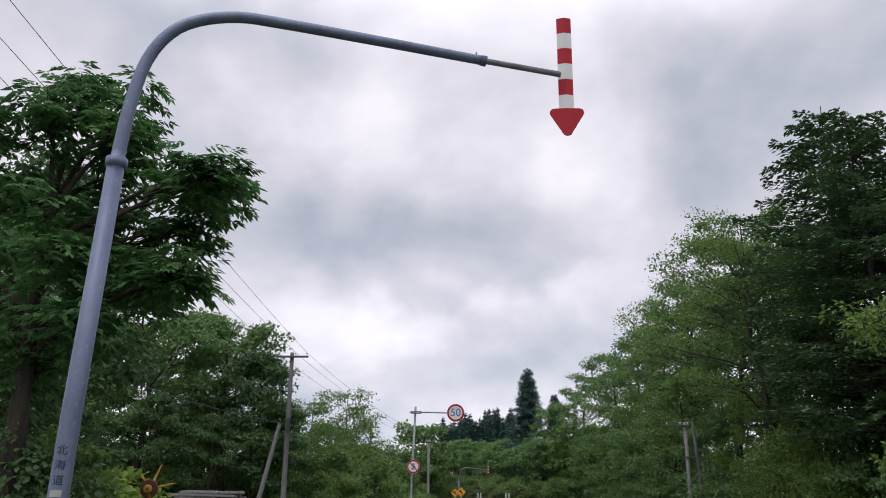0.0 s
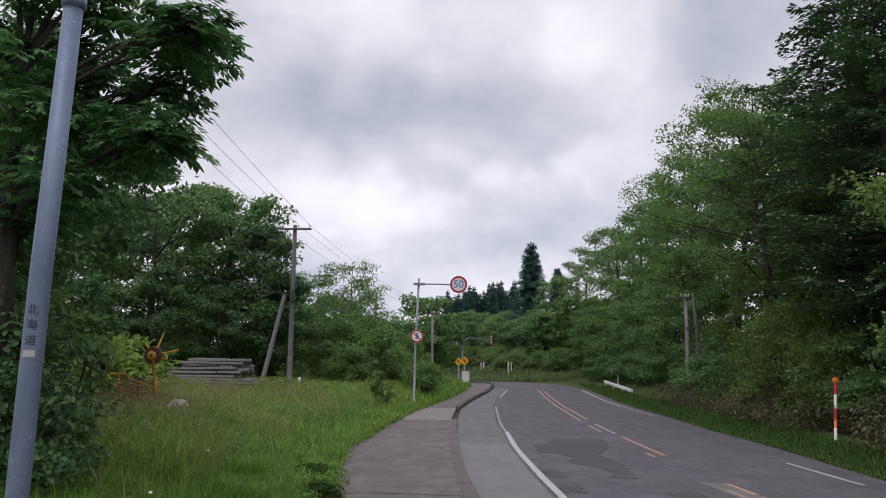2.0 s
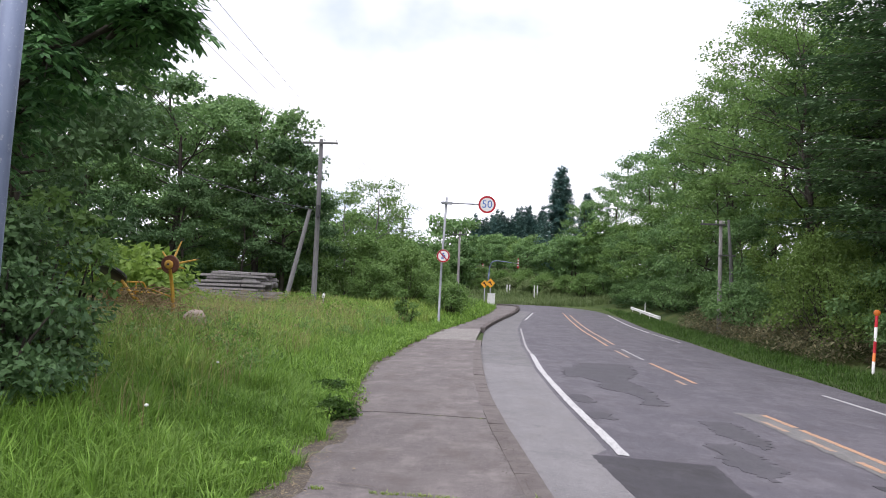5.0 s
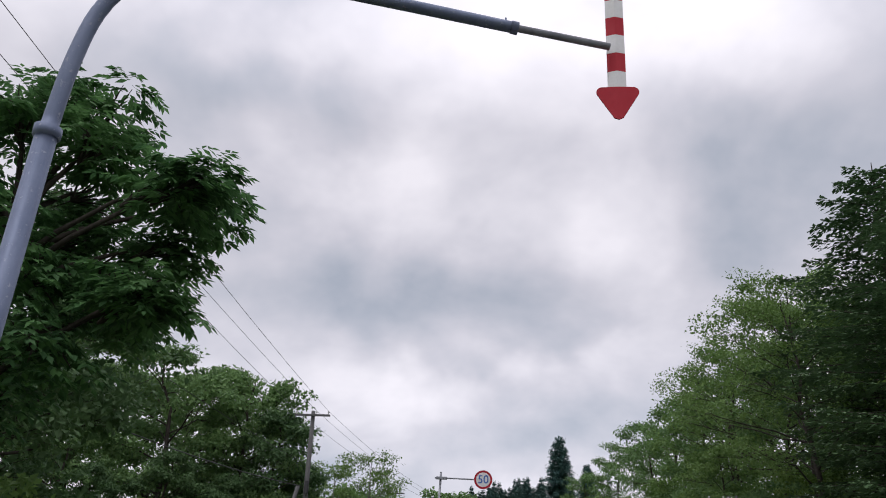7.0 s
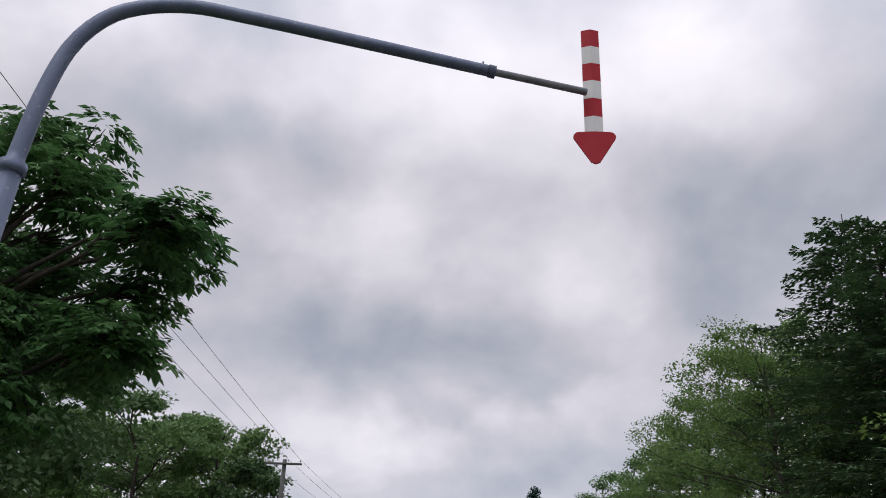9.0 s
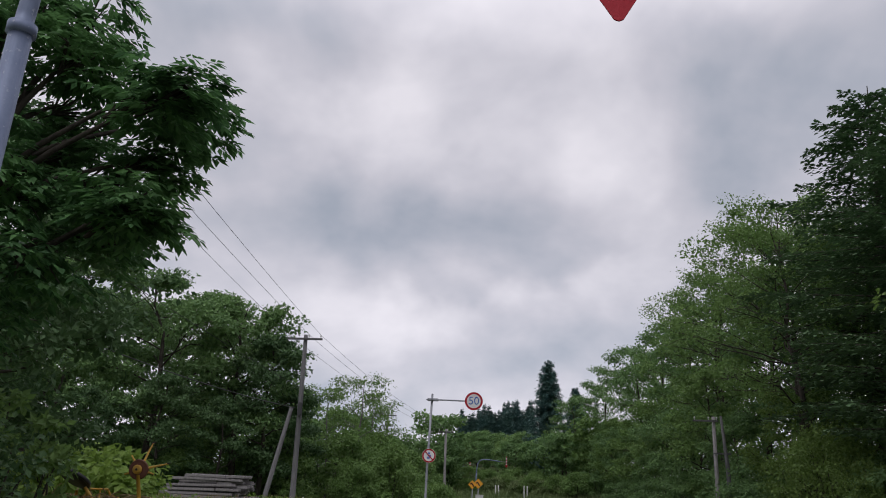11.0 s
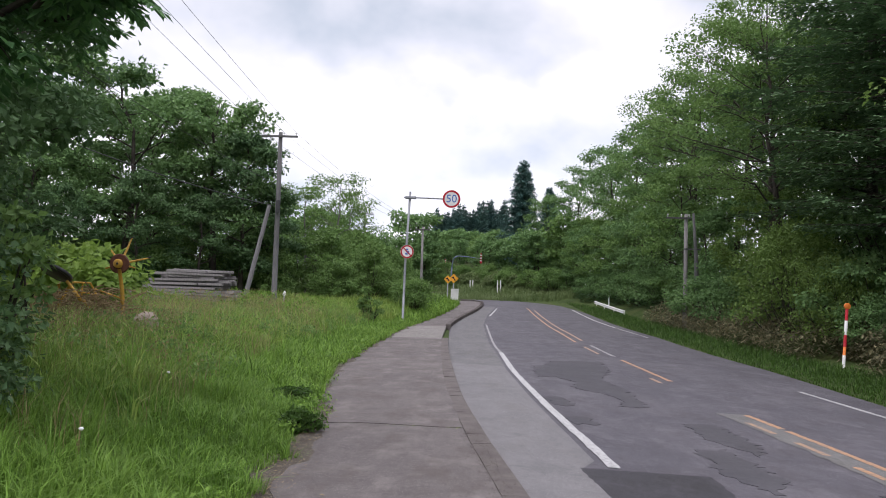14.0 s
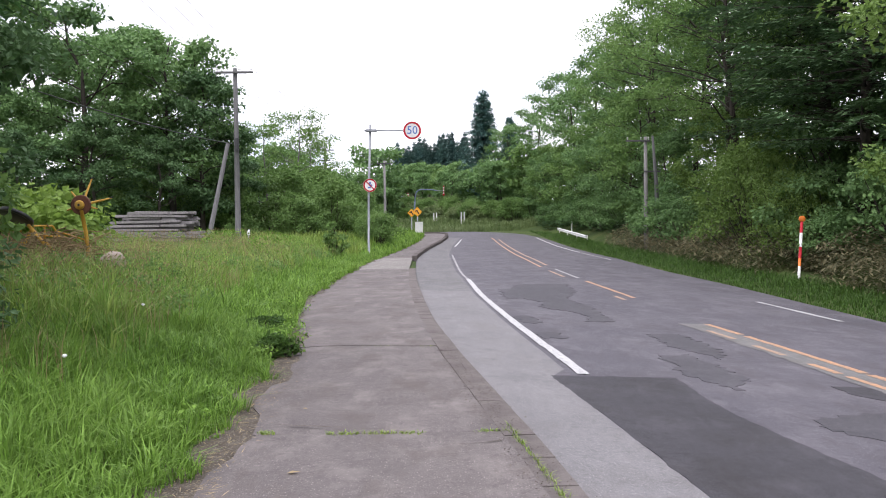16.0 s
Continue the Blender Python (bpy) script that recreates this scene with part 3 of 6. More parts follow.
cx = np.array(CENTRE)


def centre_run(y0, y1, off, width, material, label):
    ys = np.linspace(y0, y1, max(3, int((y1 - y0) / 2) + 2))
    drape([(float(np.interp(y, cx[:, 1], cx[:, 0])) + off, y) for y in ys], width, 0.010, "centre_line", material, road, label)


milled = asphalt("milled_band", (0.1, 0.097, 0.097), (0.17, 0.165, 0.16), (0.16, 0.155, 0.15))
drape([(x - 0.13, y) for x, y in CENTRE[:6]], 0.56, 0.006, "centre_band", milled, road, "pale roughened strip between centre lines")
for y0, y1, m in ((-6, 10.0, M_ORANGE_LINE), (10.1, 13.4, M_ORANGE_LINE), (13.6, 15.0, M_ORANGE_LINE), (20.2, 25.7, M_ORANGE_LINE), (26.9, 31.4, M_FAINT_LINE), (33.8, 62, M_FAINT_ORANGE)):
    centre_run(y0, y1, 0.14, 0.12, m, "orange centre line")
for y0, y1, m in ((-6, 9.8, M_ORANGE_LINE), (10.0, 10.7, M_ORANGE_LINE), (11.4, 12.3, M_FAINT_ORANGE), (13.0, 14.0, M_FAINT_ORANGE), (19.6, 20.6, M_FAINT_ORANGE), (27.5, 30.5, M_FAINT_ORANGE), (32.8, 64.8, M_ORANGE_LINE)):
    centre_run(y0, y1, -0.24, 0.11, m, "worn orange centre line")
RIGHT_LINE = [(9.2, 0), (8.4, 10), (7.93, 16.4), (7.73, 19.9), (7.7, 26), (7.65, 37), (7.42, 45), (7.3, 52), (7.4, 64.5), (6.5, 69), (5.0, 75.5)]
rx = np.array(RIGHT_LINE)
for y0, y1, m in ((16.2, 20.0, M_WHITE_LINE), (37, 44, M_FAINT_LINE), (44.5, 64.5, M_WHITE_LINE)):
    ys = np.linspace(y0, y1, max(3, int((y1 - y0) / 2)))
    drape([(float(np.interp(y, rx[:, 1], rx[:, 0])), y) for y in ys], 0.13, 0.010, "far_edge_line", m, road, "worn white edge line")


def road_patch(outline, material, label, seed, rag=0.06):
    """An irregular flat repair on the road: its outline filled as a fan, slightly proud."""
    r = random.Random(seed)
    pts = []
    n = len(outline)
    for i, (a, b) in enumerate(zip(outline, outline[1:] + outline[:1])):
        m = max(2, int(math.dist(a, b) / 0.09))
        for k in range(m):
            t = k / m
            j = 0.0 if k == 0 else rag
            pts.append((a[0] + (b[0] - a[0]) * t + r.uniform(-j, j), a[1] + (b[1] - a[1]) * t + r.uniform(-j, j)))
    bm = bmesh.new()
    vs = [bm.verts.new((x, y, float(road_z(x, y)) + 0.0055)) for x, y in pts]
    low = [bm.verts.new(v.co - Vector((0, 0, 0.02))) for v in vs]
    bm.faces.new(vs)
    for i in range(len(vs)):
        bm.faces.new((vs[i], low[i], low[i - 1], vs[i - 1]))
    bmesh.ops.triangulate(bm, faces=bm.faces[:])
    part("repair_patch", bm, material, road, label)


road_patch([(1.2, 9.04), (1.95, 9.14), (2.65, 9.22), (2.62, 8.2), (2.66, 7.3), (2.8, 6.4), (3.0, 5.4), (3.4, 2.0), (3.6, -3.0), (2.4, -3.0), (1.95, 2.0), (1.63, 4.93), (1.48, 6.48)], M_PATCH, "dark fresh asphalt repair patch", 1, 0.018)
M_TAR = asphalt("old_patch", (0.046, 0.044, 0.051), (0.076, 0.072, 0.081), (0.084, 0.079, 0.087), None, 2.0, 0.5)
for k, outline in enumerate(([(1.5, 21.8), (1.9, 22.3), (2.15, 23.7), (3.0, 24.3), (3.7, 24.4), (3.5, 21.5), (2.95, 19.4), (2.25, 18.5), (1.9, 19.4), (1.5, 19.0)],
                             [(2.3, 19.2), (2.95, 19.5), (3.2, 17.5), (3.12, 14.9), (2.65, 14.8), (2.82, 15.8), (2.6, 16.5), (2.1, 17.2)],
                             [(1.3, 15.2), (1.6, 15.6), (1.75, 14.5), (1.6, 14.2), (1.4, 14.4)],
                             [(1.42, 12.9), (1.8, 13.1), (1.9, 12.4), (1.55, 12.2)],
                             [(3.3, 13.2), (3.9, 13.4), (4.0, 11.6), (3.7, 10.8), (3.35, 11.8)],
                             [(3.46, 7.4), (4.2, 7.7), (4.5, 7.0), (4.3, 6.2), (3.6, 6.55), (3.3, 6.85)],
                             [(2.9, 10.9), (3.4, 11.2), (3.5, 9.2), (3.1, 8.6), (2.85, 9.6)])):
    road_patch(outline, M_TAR, "old darker asphalt repair", 2 + k, 0.09)
road_patch([(4.34, 9.07), (4.7, 9.1), (5.1, 8.6), (5.2, 8.0), (4.57, 8.3), (4.36, 8.6)], M_PATCH, "small dark asphalt repair", 17, 0.03)

pavement = thing("pavement", "grey asphalt pavement with cracked joints and weeds", "pavement", kind="structure")


def slab(y0, y1, material, lift):
    ys = np.linspace(y0 + 0.012, y1 - 0.012, max(3, int((y1 - y0) / 0.3)))
    r = random.Random(int(y0 * 10))
    a = [(walk_x(y) + 0.07 * math.sin(y * 2.3) + r.uniform(-0.05, 0.05), y) for y in ys]
    n = 7
    v, f = [], []
    wob = lambda x, y: 0.006 * math.sin(3 * x + 1.1 * y) + 0.004 * math.sin(5 * y)
    for (ax, y) in a:
        bx = kerb_x(y) - (0.245 if y < 73 else 0.0)
        for k in range(n):
            x = ax + (bx - ax) * k / (n - 1)
            edge = 0.0 if 0 < k else -0.015
            v.append((x, y, float(level(y)) + lift + edge + wob(x, y)))
    m = len(a)
    for i in range(m - 1):
        for k in range(n - 1):
            f.append((i * n + k, i * n + k + 1, (i + 1) * n + k + 1, (i + 1) * n + k))
    # skirts down to the bed on all sides
    ring = [k for k in range(n)] + [i * n + n - 1 for i in range(1, m)] + [(m - 1) * n + k for k in range(n - 2, -1, -1)] + [i * n for i in range(m - 2, 0, -1)]
    base = len(v)
    for q in ring:
        v.append((v[q][0], v[q][1], v[q][2] - 0.12))
    L = len(ring)
    for q in range(L):
        f.append((ring[q], base + q, base + (q + 1) % L, ring[(q + 1) % L]))
    return part("pavement_slab", (v, f), material, pavement)


for y0, y1, m, up in ((-14, -3, M_WALK, 0), (-3, 1.6, M_WALK, 0.004), (1.6, 6.1, M_WALK, 0.003), (6.1, 10.6, M_WALK, -0.003), (10.6, 17.2, M_WALK, 0.002),
                      (17.2, 24.8, M_WALK, 0), (24.8, 30, M_WALK, 0.002), (30, 38.8, M_CROSS, 0), (38.8, 72, M_WALK, 0)):
    slab(y0, y1, m, up)

# kerb stones, flush with the pavement, and standing proud past the field entrance
kerb = thing("kerb", "worn concrete kerb stones along the pavement", "kerb", kind="structure")


def kerb_stone(length, height):
    b = block(-0.12, 0.12, -length / 2 + 0.0006, length / 2 - 0.0006, -0.2, height, 0.0035)
    me = bpy.data.meshes.new("kerb_stone")
    b.to_mesh(me)
    b.free()
    me.materials.append(M_KERB)
    return me


flush, proud = kerb_stone(0.6, 0.004), kerb_stone(0.6, 0.095)
kr = random.Random(4)
fine = smooth_line(KERB[1:16], 0.02)
dist = np.r_[0, np.cumsum(np.linalg.norm(np.diff(fine, axis=0), axis=1))]
for s in np.arange(0.3, dist[-1], 0.6):
    x, y = (float(np.interp(s, dist, fine[:, k])) for k in (0, 1))
    x2, y2 = (float(np.interp(s + 0.1, dist, fine[:, k])) for k in (0, 1))
    if 30.3 < y < 38.8 and x < 0:
        continue
    ob = new("kerb_stone", proud if (y > 38 or x < -2) else flush)
    a = math.degrees(math.atan2(-(x2 - x), y2 - y))
    n = Vector((-(y2 - y), x2 - x)).normalized()
    ob.matrix_basis = pose(x + n.x * 0.122, y + n.y * 0.122, float(level(y)) + kr.uniform(-0.004, 0.002), kr.uniform(-0.4, 0.4), kr.uniform(-0.8, 0.8), a + kr.uniform(-0.4, 0.4))
    ob.parent = kerb

# cracks in the pavement: thin dark ragged lines filled with soil
def crack(points, width, seed):
    r = np.random.default_rng(seed)
    p = smooth_line(points, 0.05)
    d = np.gradient(p, axis=0)
    n = np.stack([d[:, 1], -d[:, 0]], -1) / (np.linalg.norm(d, axis=1, keepdims=True) + 1e-9)
    p = p + n * np.cumsum(r.normal(size=(len(p), 1)) * 0.006, 0)
    w = width * r.uniform(0.15, 1.2, (len(p), 1))
    a, b = p - n * w, p + n * w
    z = 0.0135
    v = np.concatenate([np.c_[a, level(a[:, 1]) + z], np.c_[b, level(b[:, 1]) + z]])
    k = np.arange(len(p) - 1)
    part("crack", (v, np.stack([k, k + len(p), k + len(p) + 1, k + 1], -1)), M_DIRT, pavement, "soil-filled crack")


for k, (points, width) in enumerate((([(-1.36, 6.34), (-0.9, 6.22), (-0.29, 6.06)], 0.008), ([(0.06, 5.7), (0.25, 5.71), (0.44, 5.77)], 0.006),
                                     ([(-1.7, 10.78), (-0.9, 10.7), (-0.12, 10.57)], 0.008), ([(-3.1, 24.95), (-2.2, 24.8), (-1.3, 24.7)], 0.014),
                                     ([(-2.6, 17.4), (-1.8, 17.3), (-0.9, 17.1)], 0.007))):
    crack(points, width, 300 + k)

# strip of bare dirt and litter between pavement and grass
dy = np.arange(-12, 40, 0.3)
da = np.stack([walk_x(dy) - 0.27 - 0.12 * np.sin(dy * 1.7) - 0.12 * np.clip(1 - np.abs(dy - 5) / 3, 0, 1), dy], -1)
db = np.stack([walk_x(dy) + 0.12, dy], -1)
du = np.linspace(0, 1, 5)
dg = da[:, None] + (db - da)[:, None] * du[None, :, None]
dx_, dy_ = dg[..., 0].ravel(), dg[..., 1].ravel()
dz_ = np.where(np.tile(du, len(dy)) > 0.7, level(dy_) - 0.02, np.maximum(ground_z(dx_, dy_) + 0.012, level(dy_) - 0.03))
di, dj = np.meshgrid(np.arange(len(dy) - 1), np.arange(4), indexing="ij")
part("dirt_strip", (np.stack([dx_, dy_, dz_], -1), np.stack([di * 5 + dj, di * 5 + dj + 1, (di + 1) * 5 + dj + 1, (di + 1) * 5 + dj], -1).reshape(-1, 4)), M_DIRT, pavement, "bare brown dirt with litter", True)


# ---- road furniture ----
def text_mesh(body, size, material, name):
    """Flat letters, middle at the origin, facing -y."""
    cu = bpy.data.curves.new(name, "FONT")
    cu.body, cu.size, cu.align_x, cu.align_y, cu.extrude = body, size, "CENTER", "CENTER", 0.0
    ob = bpy.data.objects.new(name, cu)
    scene.collection.objects.link(ob)
    bpy.context.view_layer.update()
    me = bpy.data.meshes.new_from_object(ob.evaluated_get(bpy.context.evaluated_depsgraph_get()))
    bpy.data.objects.remove(ob)
    me.transform(pose(0, 0, 0, 90))
    me.materials.clear()
    me.materials.append(material)
    return me


def arrow_plate(w, h, r):
    """The rounded triangle of the arrow's head, point down, folded along its middle."""
    def arc(cx, cz, a0, a1, n=6):
        return [(cx + r * math.cos(radians(a0 + (a1 - a0) * k / n)), cz + r * math.sin(radians(a0 + (a1 - a0) * k / n))) for k in range(n + 1)]

    out = arc(w / 2 - r, h - r, -35, 90) + [(0.0, h)] + arc(-w / 2 + r, h - r, 90, 215) + [(-r * 0.8, r * 0.35), (0.0, 0.0), (r * 0.8, r * 0.35)]
    bm = bmesh.new()
    fold = lambda x: 0.06 * abs(x)
    front = [bm.verts.new((x, fold(x), z)) for x, z in out]
    back = [bm.verts.new((x, fold(x) + 0.012, z)) for x, z in out]
    cf, cb = bm.verts.new((0, 0, h * 0.55)), bm.verts.new((0, 0.012, h * 0.55))
    n = len(out)
    for k in range(n):
        j = (k + 1) % n
        bm.faces.new((cf, front[j], front[k]))
        bm.faces.new((cb, back[k], back[j]))
        bm.faces.new((front[k], front[j], back[j], back[k]))
    bmesh.ops.recalc_face_normals(bm, faces=bm.faces[:])
    return bm


def arrow_marker(at, turn, run, post_r=0.07, lettered=False, height=4.35, label=""):
    """A tall bent pole whose arm carries a red and white arrow over the road's edge. turn: where the arm points, from +x."""
    ob = thing("arrow_marker_pole", label, "road marker", at, turn=turn)
    h = height
    part("pole", tube([(-0.1, 0, -0.3), (-0.09, 0, 0.6), (-0.06, 0, 2.4), (0, 0, h)], [post_r * 1.06, post_r * 1.04, post_r, post_r * 0.94], 20), M_POLE, ob, "blue-grey galvanised steel pole", True)
    part("collar", tube([(0, 0, h - 0.06), (0, 0, h - 0.055), (0, 0, h + 0.01), (0.002, 0, h + 0.02)], [post_r * 0.96, post_r * 1.18, post_r * 1.18, post_r * 0.8], 20), M_POLE, ob, "pipe joint collar", True)
    bend = smooth_line([(0.0, 0, h), (0.04, 0, h + 0.48), (0.12, 0, h + 0.89), (0.27, 0, h + 1.16), (0.48, 0, h + 1.31), (0.8, 0, h + 1.39), (1.17, 0, h + 1.38), (1.99, 0, h + 1.32), (run - 0.72, 0, h + 1.245)], 0.08)
    arm = part("arm", tube(bend, np.linspace(post_r * 0.76, post_r * 0.6, len(bend)), 16), M_POLE, ob, "bent steel arm", True)
    e = (run - 0.72, h + 1.245)
    part("sleeve", tube([(e[0] - 0.02, 0, e[1] + 0.002), (e[0] + 0.03, 0, e[1] - 0.004)], post_r * 0.68, 16), M_POLE, ob, "", True)
    for k in (0.06, 0.3):
        part("bolt", tube([(e[0] - k, 0, e[1] + 0.03), (e[0] - k, 0, e[1] + 0.075)], 0.007, 8), M_POLE, ob)
    part("rod", tube([(e[0], 0, e[1]), (run, 0, e[1] - 0.05)], post_r * 0.38, 14), M_POST, ob, "slim steel end rod", True)
    # the arrow hangs square to the traffic
    arrow = new("arrow")
    arrow.parent = ob
    arrow.matrix_basis = pose(run + 0.06, 0.03, h + 0.605, 0, 0, -turn)
    tagged(arrow, "red and white striped arrow pointing down")
    w = 0.066
    bars = []
    for k in range(6):
        z0, z1 = 0.25 + 0.159 * k, 0.25 + 0.159 * (k + 1)
        prof = [(-w, 0.012), (0.0, -0.008), (w, 0.012), (w, 0.03), (0, 0.012), (-w, 0.03)]
        v = [(x, y, z) for z in (z0, z1) for x, y in prof]
        f = [(a, (a + 1) % 6, 6 + (a + 1) % 6, 6 + a) for a in range(6)] + [(0, 5, 4, 1), (1, 4, 3, 2), (6, 7, 10, 11), (7, 8, 9, 10)]
        part("band", (v, f), M_WHITE if k % 2 == 0 else M_RED, arrow, "white band" if k % 2 == 0 else "red band")
    head = part("arrow_head", arrow_plate(0.305, 0.27, 0.04), M_RED, arrow, "red rounded arrow head")
    head.location = (0, -0.012, 0)
    part("bracket", block(-0.05, 0.03, 0.03, 0.06, 0.5, 0.62, 0.004), M_POST, arrow)
    if lettered:
        face = math.radians(-90 + 10 - turn)
        zz = 2.11
        for ch in "北海道":
            me = text_mesh(ch, 0.074, M_PLATE_BACK, "letter")
            for v in me.vertices:
                a = face + v.co.x / post_r
                rr = post_r * 1.02 + 0.002
                v.co = Vector((-0.065 + rr * math.cos(a), rr * math.sin(a), zz + v.co.z))
            lt = new("letter", me)
            lt.parent = ob
            tagged(lt, "dark stencilled character")
            zz -= 0.1
        vs, fs, n = [], [], 9
        for k in range(n):
            a = face + (k / (n - 1) - 0.5) * 1.1
            for z in (1.805, 1.85):
                vs.append((-0.07 + (post_r * 1.02 + 0.002) * math.cos(a), (post_r * 1.02 + 0.002) * math.sin(a), z))
        for k in range(n - 1):
            fs.append((2 * k, 2 * k + 2, 2 * k + 3, 2 * k + 1))
        part("sticker", (vs, fs), M_POST_WHITE, ob, "pale sticker with faint print")
    return ob


arrow_marker((-2.63, 3.67, 0.0), 14.4, 3.65, 0.07, True, 4.31, "blue-grey steel pole with red and white arrow overhanging road")
arrow_marker((-3.2, 95.0, 1.2), 5.0, 3.3, 0.09, False, 3.35, "distant grey pole with small red and white arrow")
arrow_marker((-7.6, 108.0, 1.6), 5.0, 3.0, 0.09, False, 2.7, "distant grey pole with arrow, half hidden by bushes")


def round_sign(parent, x, z, r, y):
    plate = part("sign_plate", moved(disc(r, 0.012, 0.002), x, y, z), M_WHITE, parent, "round white sign plate")
    part("red_ring", moved(disc(r - 0.008, 0.003, 0, 48, r * 0.77), x, y - 0.0045, z), M_RED, plate, "red ring")
    return plate


sp = thing("speed_limit_sign", "grey steel post with round speed limit and prohibition signs", "road sign", (-3.67, 41.2, gz(-3.67, 41.2)))
b0 = sp.location.z
part("post", tube([(-0.07, 0, -0.3), (-0.04, 0, 3.0), (0.08, 0, 6.7 - b0)], [0.062, 0.06, 0.054], 14), M_POST, sp, "grey galvanised post", True)
part("cap", tube([(0.08, 0, 6.7 - b0), (0.081, 0, 6.73 - b0)], [0.06, 0.04], 14), M_POST, sp, "", True)
part("arm", tube([(-0.21, -0.08, 6.422 - b0), (0.92, -0.08, 6.415 - b0), (1.85, -0.08, 6.395 - b0)], 0.036, 10), M_POST, sp, "horizontal steel arm", True)
part("clamp", block(-0.16, 0.4, -0.13, 0.07, 6.355 - b0, 6.485 - b0, 0.02), M_POST, sp)
plate = round_sign(sp, 2.19, 6.4 - b0, 0.455, -0.13)
num = new("numeral", text_mesh("50", 0.555, M_SIGN_BLUE, "numeral"))
num.parent = plate
num.location = (2.19, -0.1375, 6.4 - b0)
tagged(num, "blue numerals 50")
plate = round_sign(sp, 0.04, 3.67 - b0, 0.34, -0.105)
for bx, bz, bw, bh in ((0.0, 0.115, 0.05, 0.04), (0.02, 0.0, 0.08, 0.045), (-0.03, -0.11, 0.07, 0.035)):
    part("symbol_bar", block(0.04 + bx - bw, 0.04 + bx + bw, -0.112, -0.109, 3.67 - b0 + bz - bh, 3.67 - b0 + bz + bh), M_SIGN_BLUE, plate, "blue symbol shape")
slash = block(-0.27, 0.27, -0.118, -0.114, -0.028, 0.028)
bmesh.ops.transform(slash, matrix=pose(0.04, 0, 3.67 - b0, 0, 45, 0), verts=slash.verts[:])
part("red_slash", slash, M_RED, plate, "red diagonal slash")


def utility_pole(at, h, arm, label, arms=1, r=0.14, shift=0.0):
    ob = thing("utility_pole", label, "utility pole", at)
    part("pole", tube([(0.03, 0, -0.4), (0.02, 0, h * 0.5), (0, 0, h)], [r, r * 0.85, r * 0.68], 16), M_POLE_WOOD if h > 7 else M_PLANK, ob, "weathered grey pole", True)
    for k in range(arms):
        z = h - 0.22 - 0.9 * k
        a = arm if k == 0 else arm * 0.6
        part("crossarm", block(shift - a / 2, shift + a / 2, -r - 0.06, -r * 0.6, z - 0.045, z + 0.045, 0.008), M_POLE_WOOD, ob, "grey crossarm")
        for x in (shift - a / 2 + 0.08, shift + a * 0.12, shift + a / 2 - 0.08):
            part("insulator", tube([(x, -r - 0.01, z + 0.04), (x, -r - 0.01, z + 0.1), (x, -r - 0.01, z + 0.13), (x, -r - 0.01, z + 0.2)], [0.015, 0.015, 0.045, 0.03], 10), M_INSULATOR, ob, "white porcelain insulator", True)
    return ob


ub = gz(-9.58, 38.2)
up = utility_pole((-9.6, 38.2, ub), 9.02 - ub, 1.72, "weathered grey utility pole with one crossarm in grass")
part("fuse_box", block(-0.02, 0.16, -0.24, -0.1, 5.15 - ub, 5.75 - ub, 0.02), M_CABLE, up, "small dark cable box")
brace = thing("brace_pole", "grey leaning brace pole beside the utility pole", "utility pole", (-11.0, 38.0, gz(-11.0, 38.0)))
bb = brace.location.z
part("pole", tube([(-0.05, 0, -0.3), (1.05, 0.1, 5.55 - bb)], [0.12, 0.09], 14), M_POLE_WOOD, brace, "", True)
utility_pole((-8.2, -14.0, gz(-8.2, -14)), 12.0 - gz(-8.2, -14), 1.8, "weathered grey utility pole behind the pavement")
rb = gz(10.6, 42.6)
r1 = utility_pole((10.6, 42.6, rb), 6.15 - rb, 1.25, "thin grey utility pole standing among roadside trees", 1, 0.12, -0.42)
part("stub_arm", block(-0.1, 0.75, -0.15, -0.07, 4.3 - rb, 4.38 - rb, 0.008), M_POLE_WOOD, r1)
rb = gz(11.5, 43.5)
r2 = thing("bare_snag", "thin leaning dead trunk among roadside trees", "tree", (11.5, 43.5, rb))
part("trunk", tube([(0, 0, -0.2), (-0.1, 0, 3), (-0.3, 0, 6.3 - rb)], [0.12, 0.1, 0.06], 10), M_POLE_WOOD, r2, "", True)
fb = gz(-4.38, 62)
f1 = utility_pole((-4.38, 62.0, fb), 6.6 - fb, 1.15, "distant grey utility pole above bushes", 1, 0.11)
fb = gz(-10.4, 72)
utility_pole((-10.3, 72.0, fb), 8.6 - fb, 1.6, "distant grey utility pole among trees", 2, 0.12)


def wire(a, b, sag, r, label):
    t = np.linspace(0, 1, 40)
    a, b = np.array(a), np.array(b)
    p = a + (b - a) * t[:, None]
    p[:, 2] -= 4 * sag * t * (1 - t)
    ob = new("overhead_wire", raw_mesh("overhead_wire", *tube(p, r, 6, False), M_CABLE, True))
    return tagged(ob, label, "wire", "overhead wires")


for dx, ex in ((-0.78, -8.9), (0.2, -8.4), (0.78, -7.45)):
    wire((-9.6 + dx, 38.06, 9.0), (ex, -14.15, 12.0), 0.5, 0.0075, "thin black overhead power wire on a pole")
    wire((-9.6 + dx, 38.06, 9.0), (-4.38 + dx * 0.6, 61.9, 6.58), 0.5, 0.007, "thin black overhead power wire on a pole")
wire((-9.75, 38.1, 5.5), (-15.0, 3.0, 8.0), 0.9, 0.018, "thick black sagging communication cable")
wire((-9.75, 38.1, 6.5), (-15.6, 8.0, 10.9), 0.3, 0.012, "black sagging service cable")

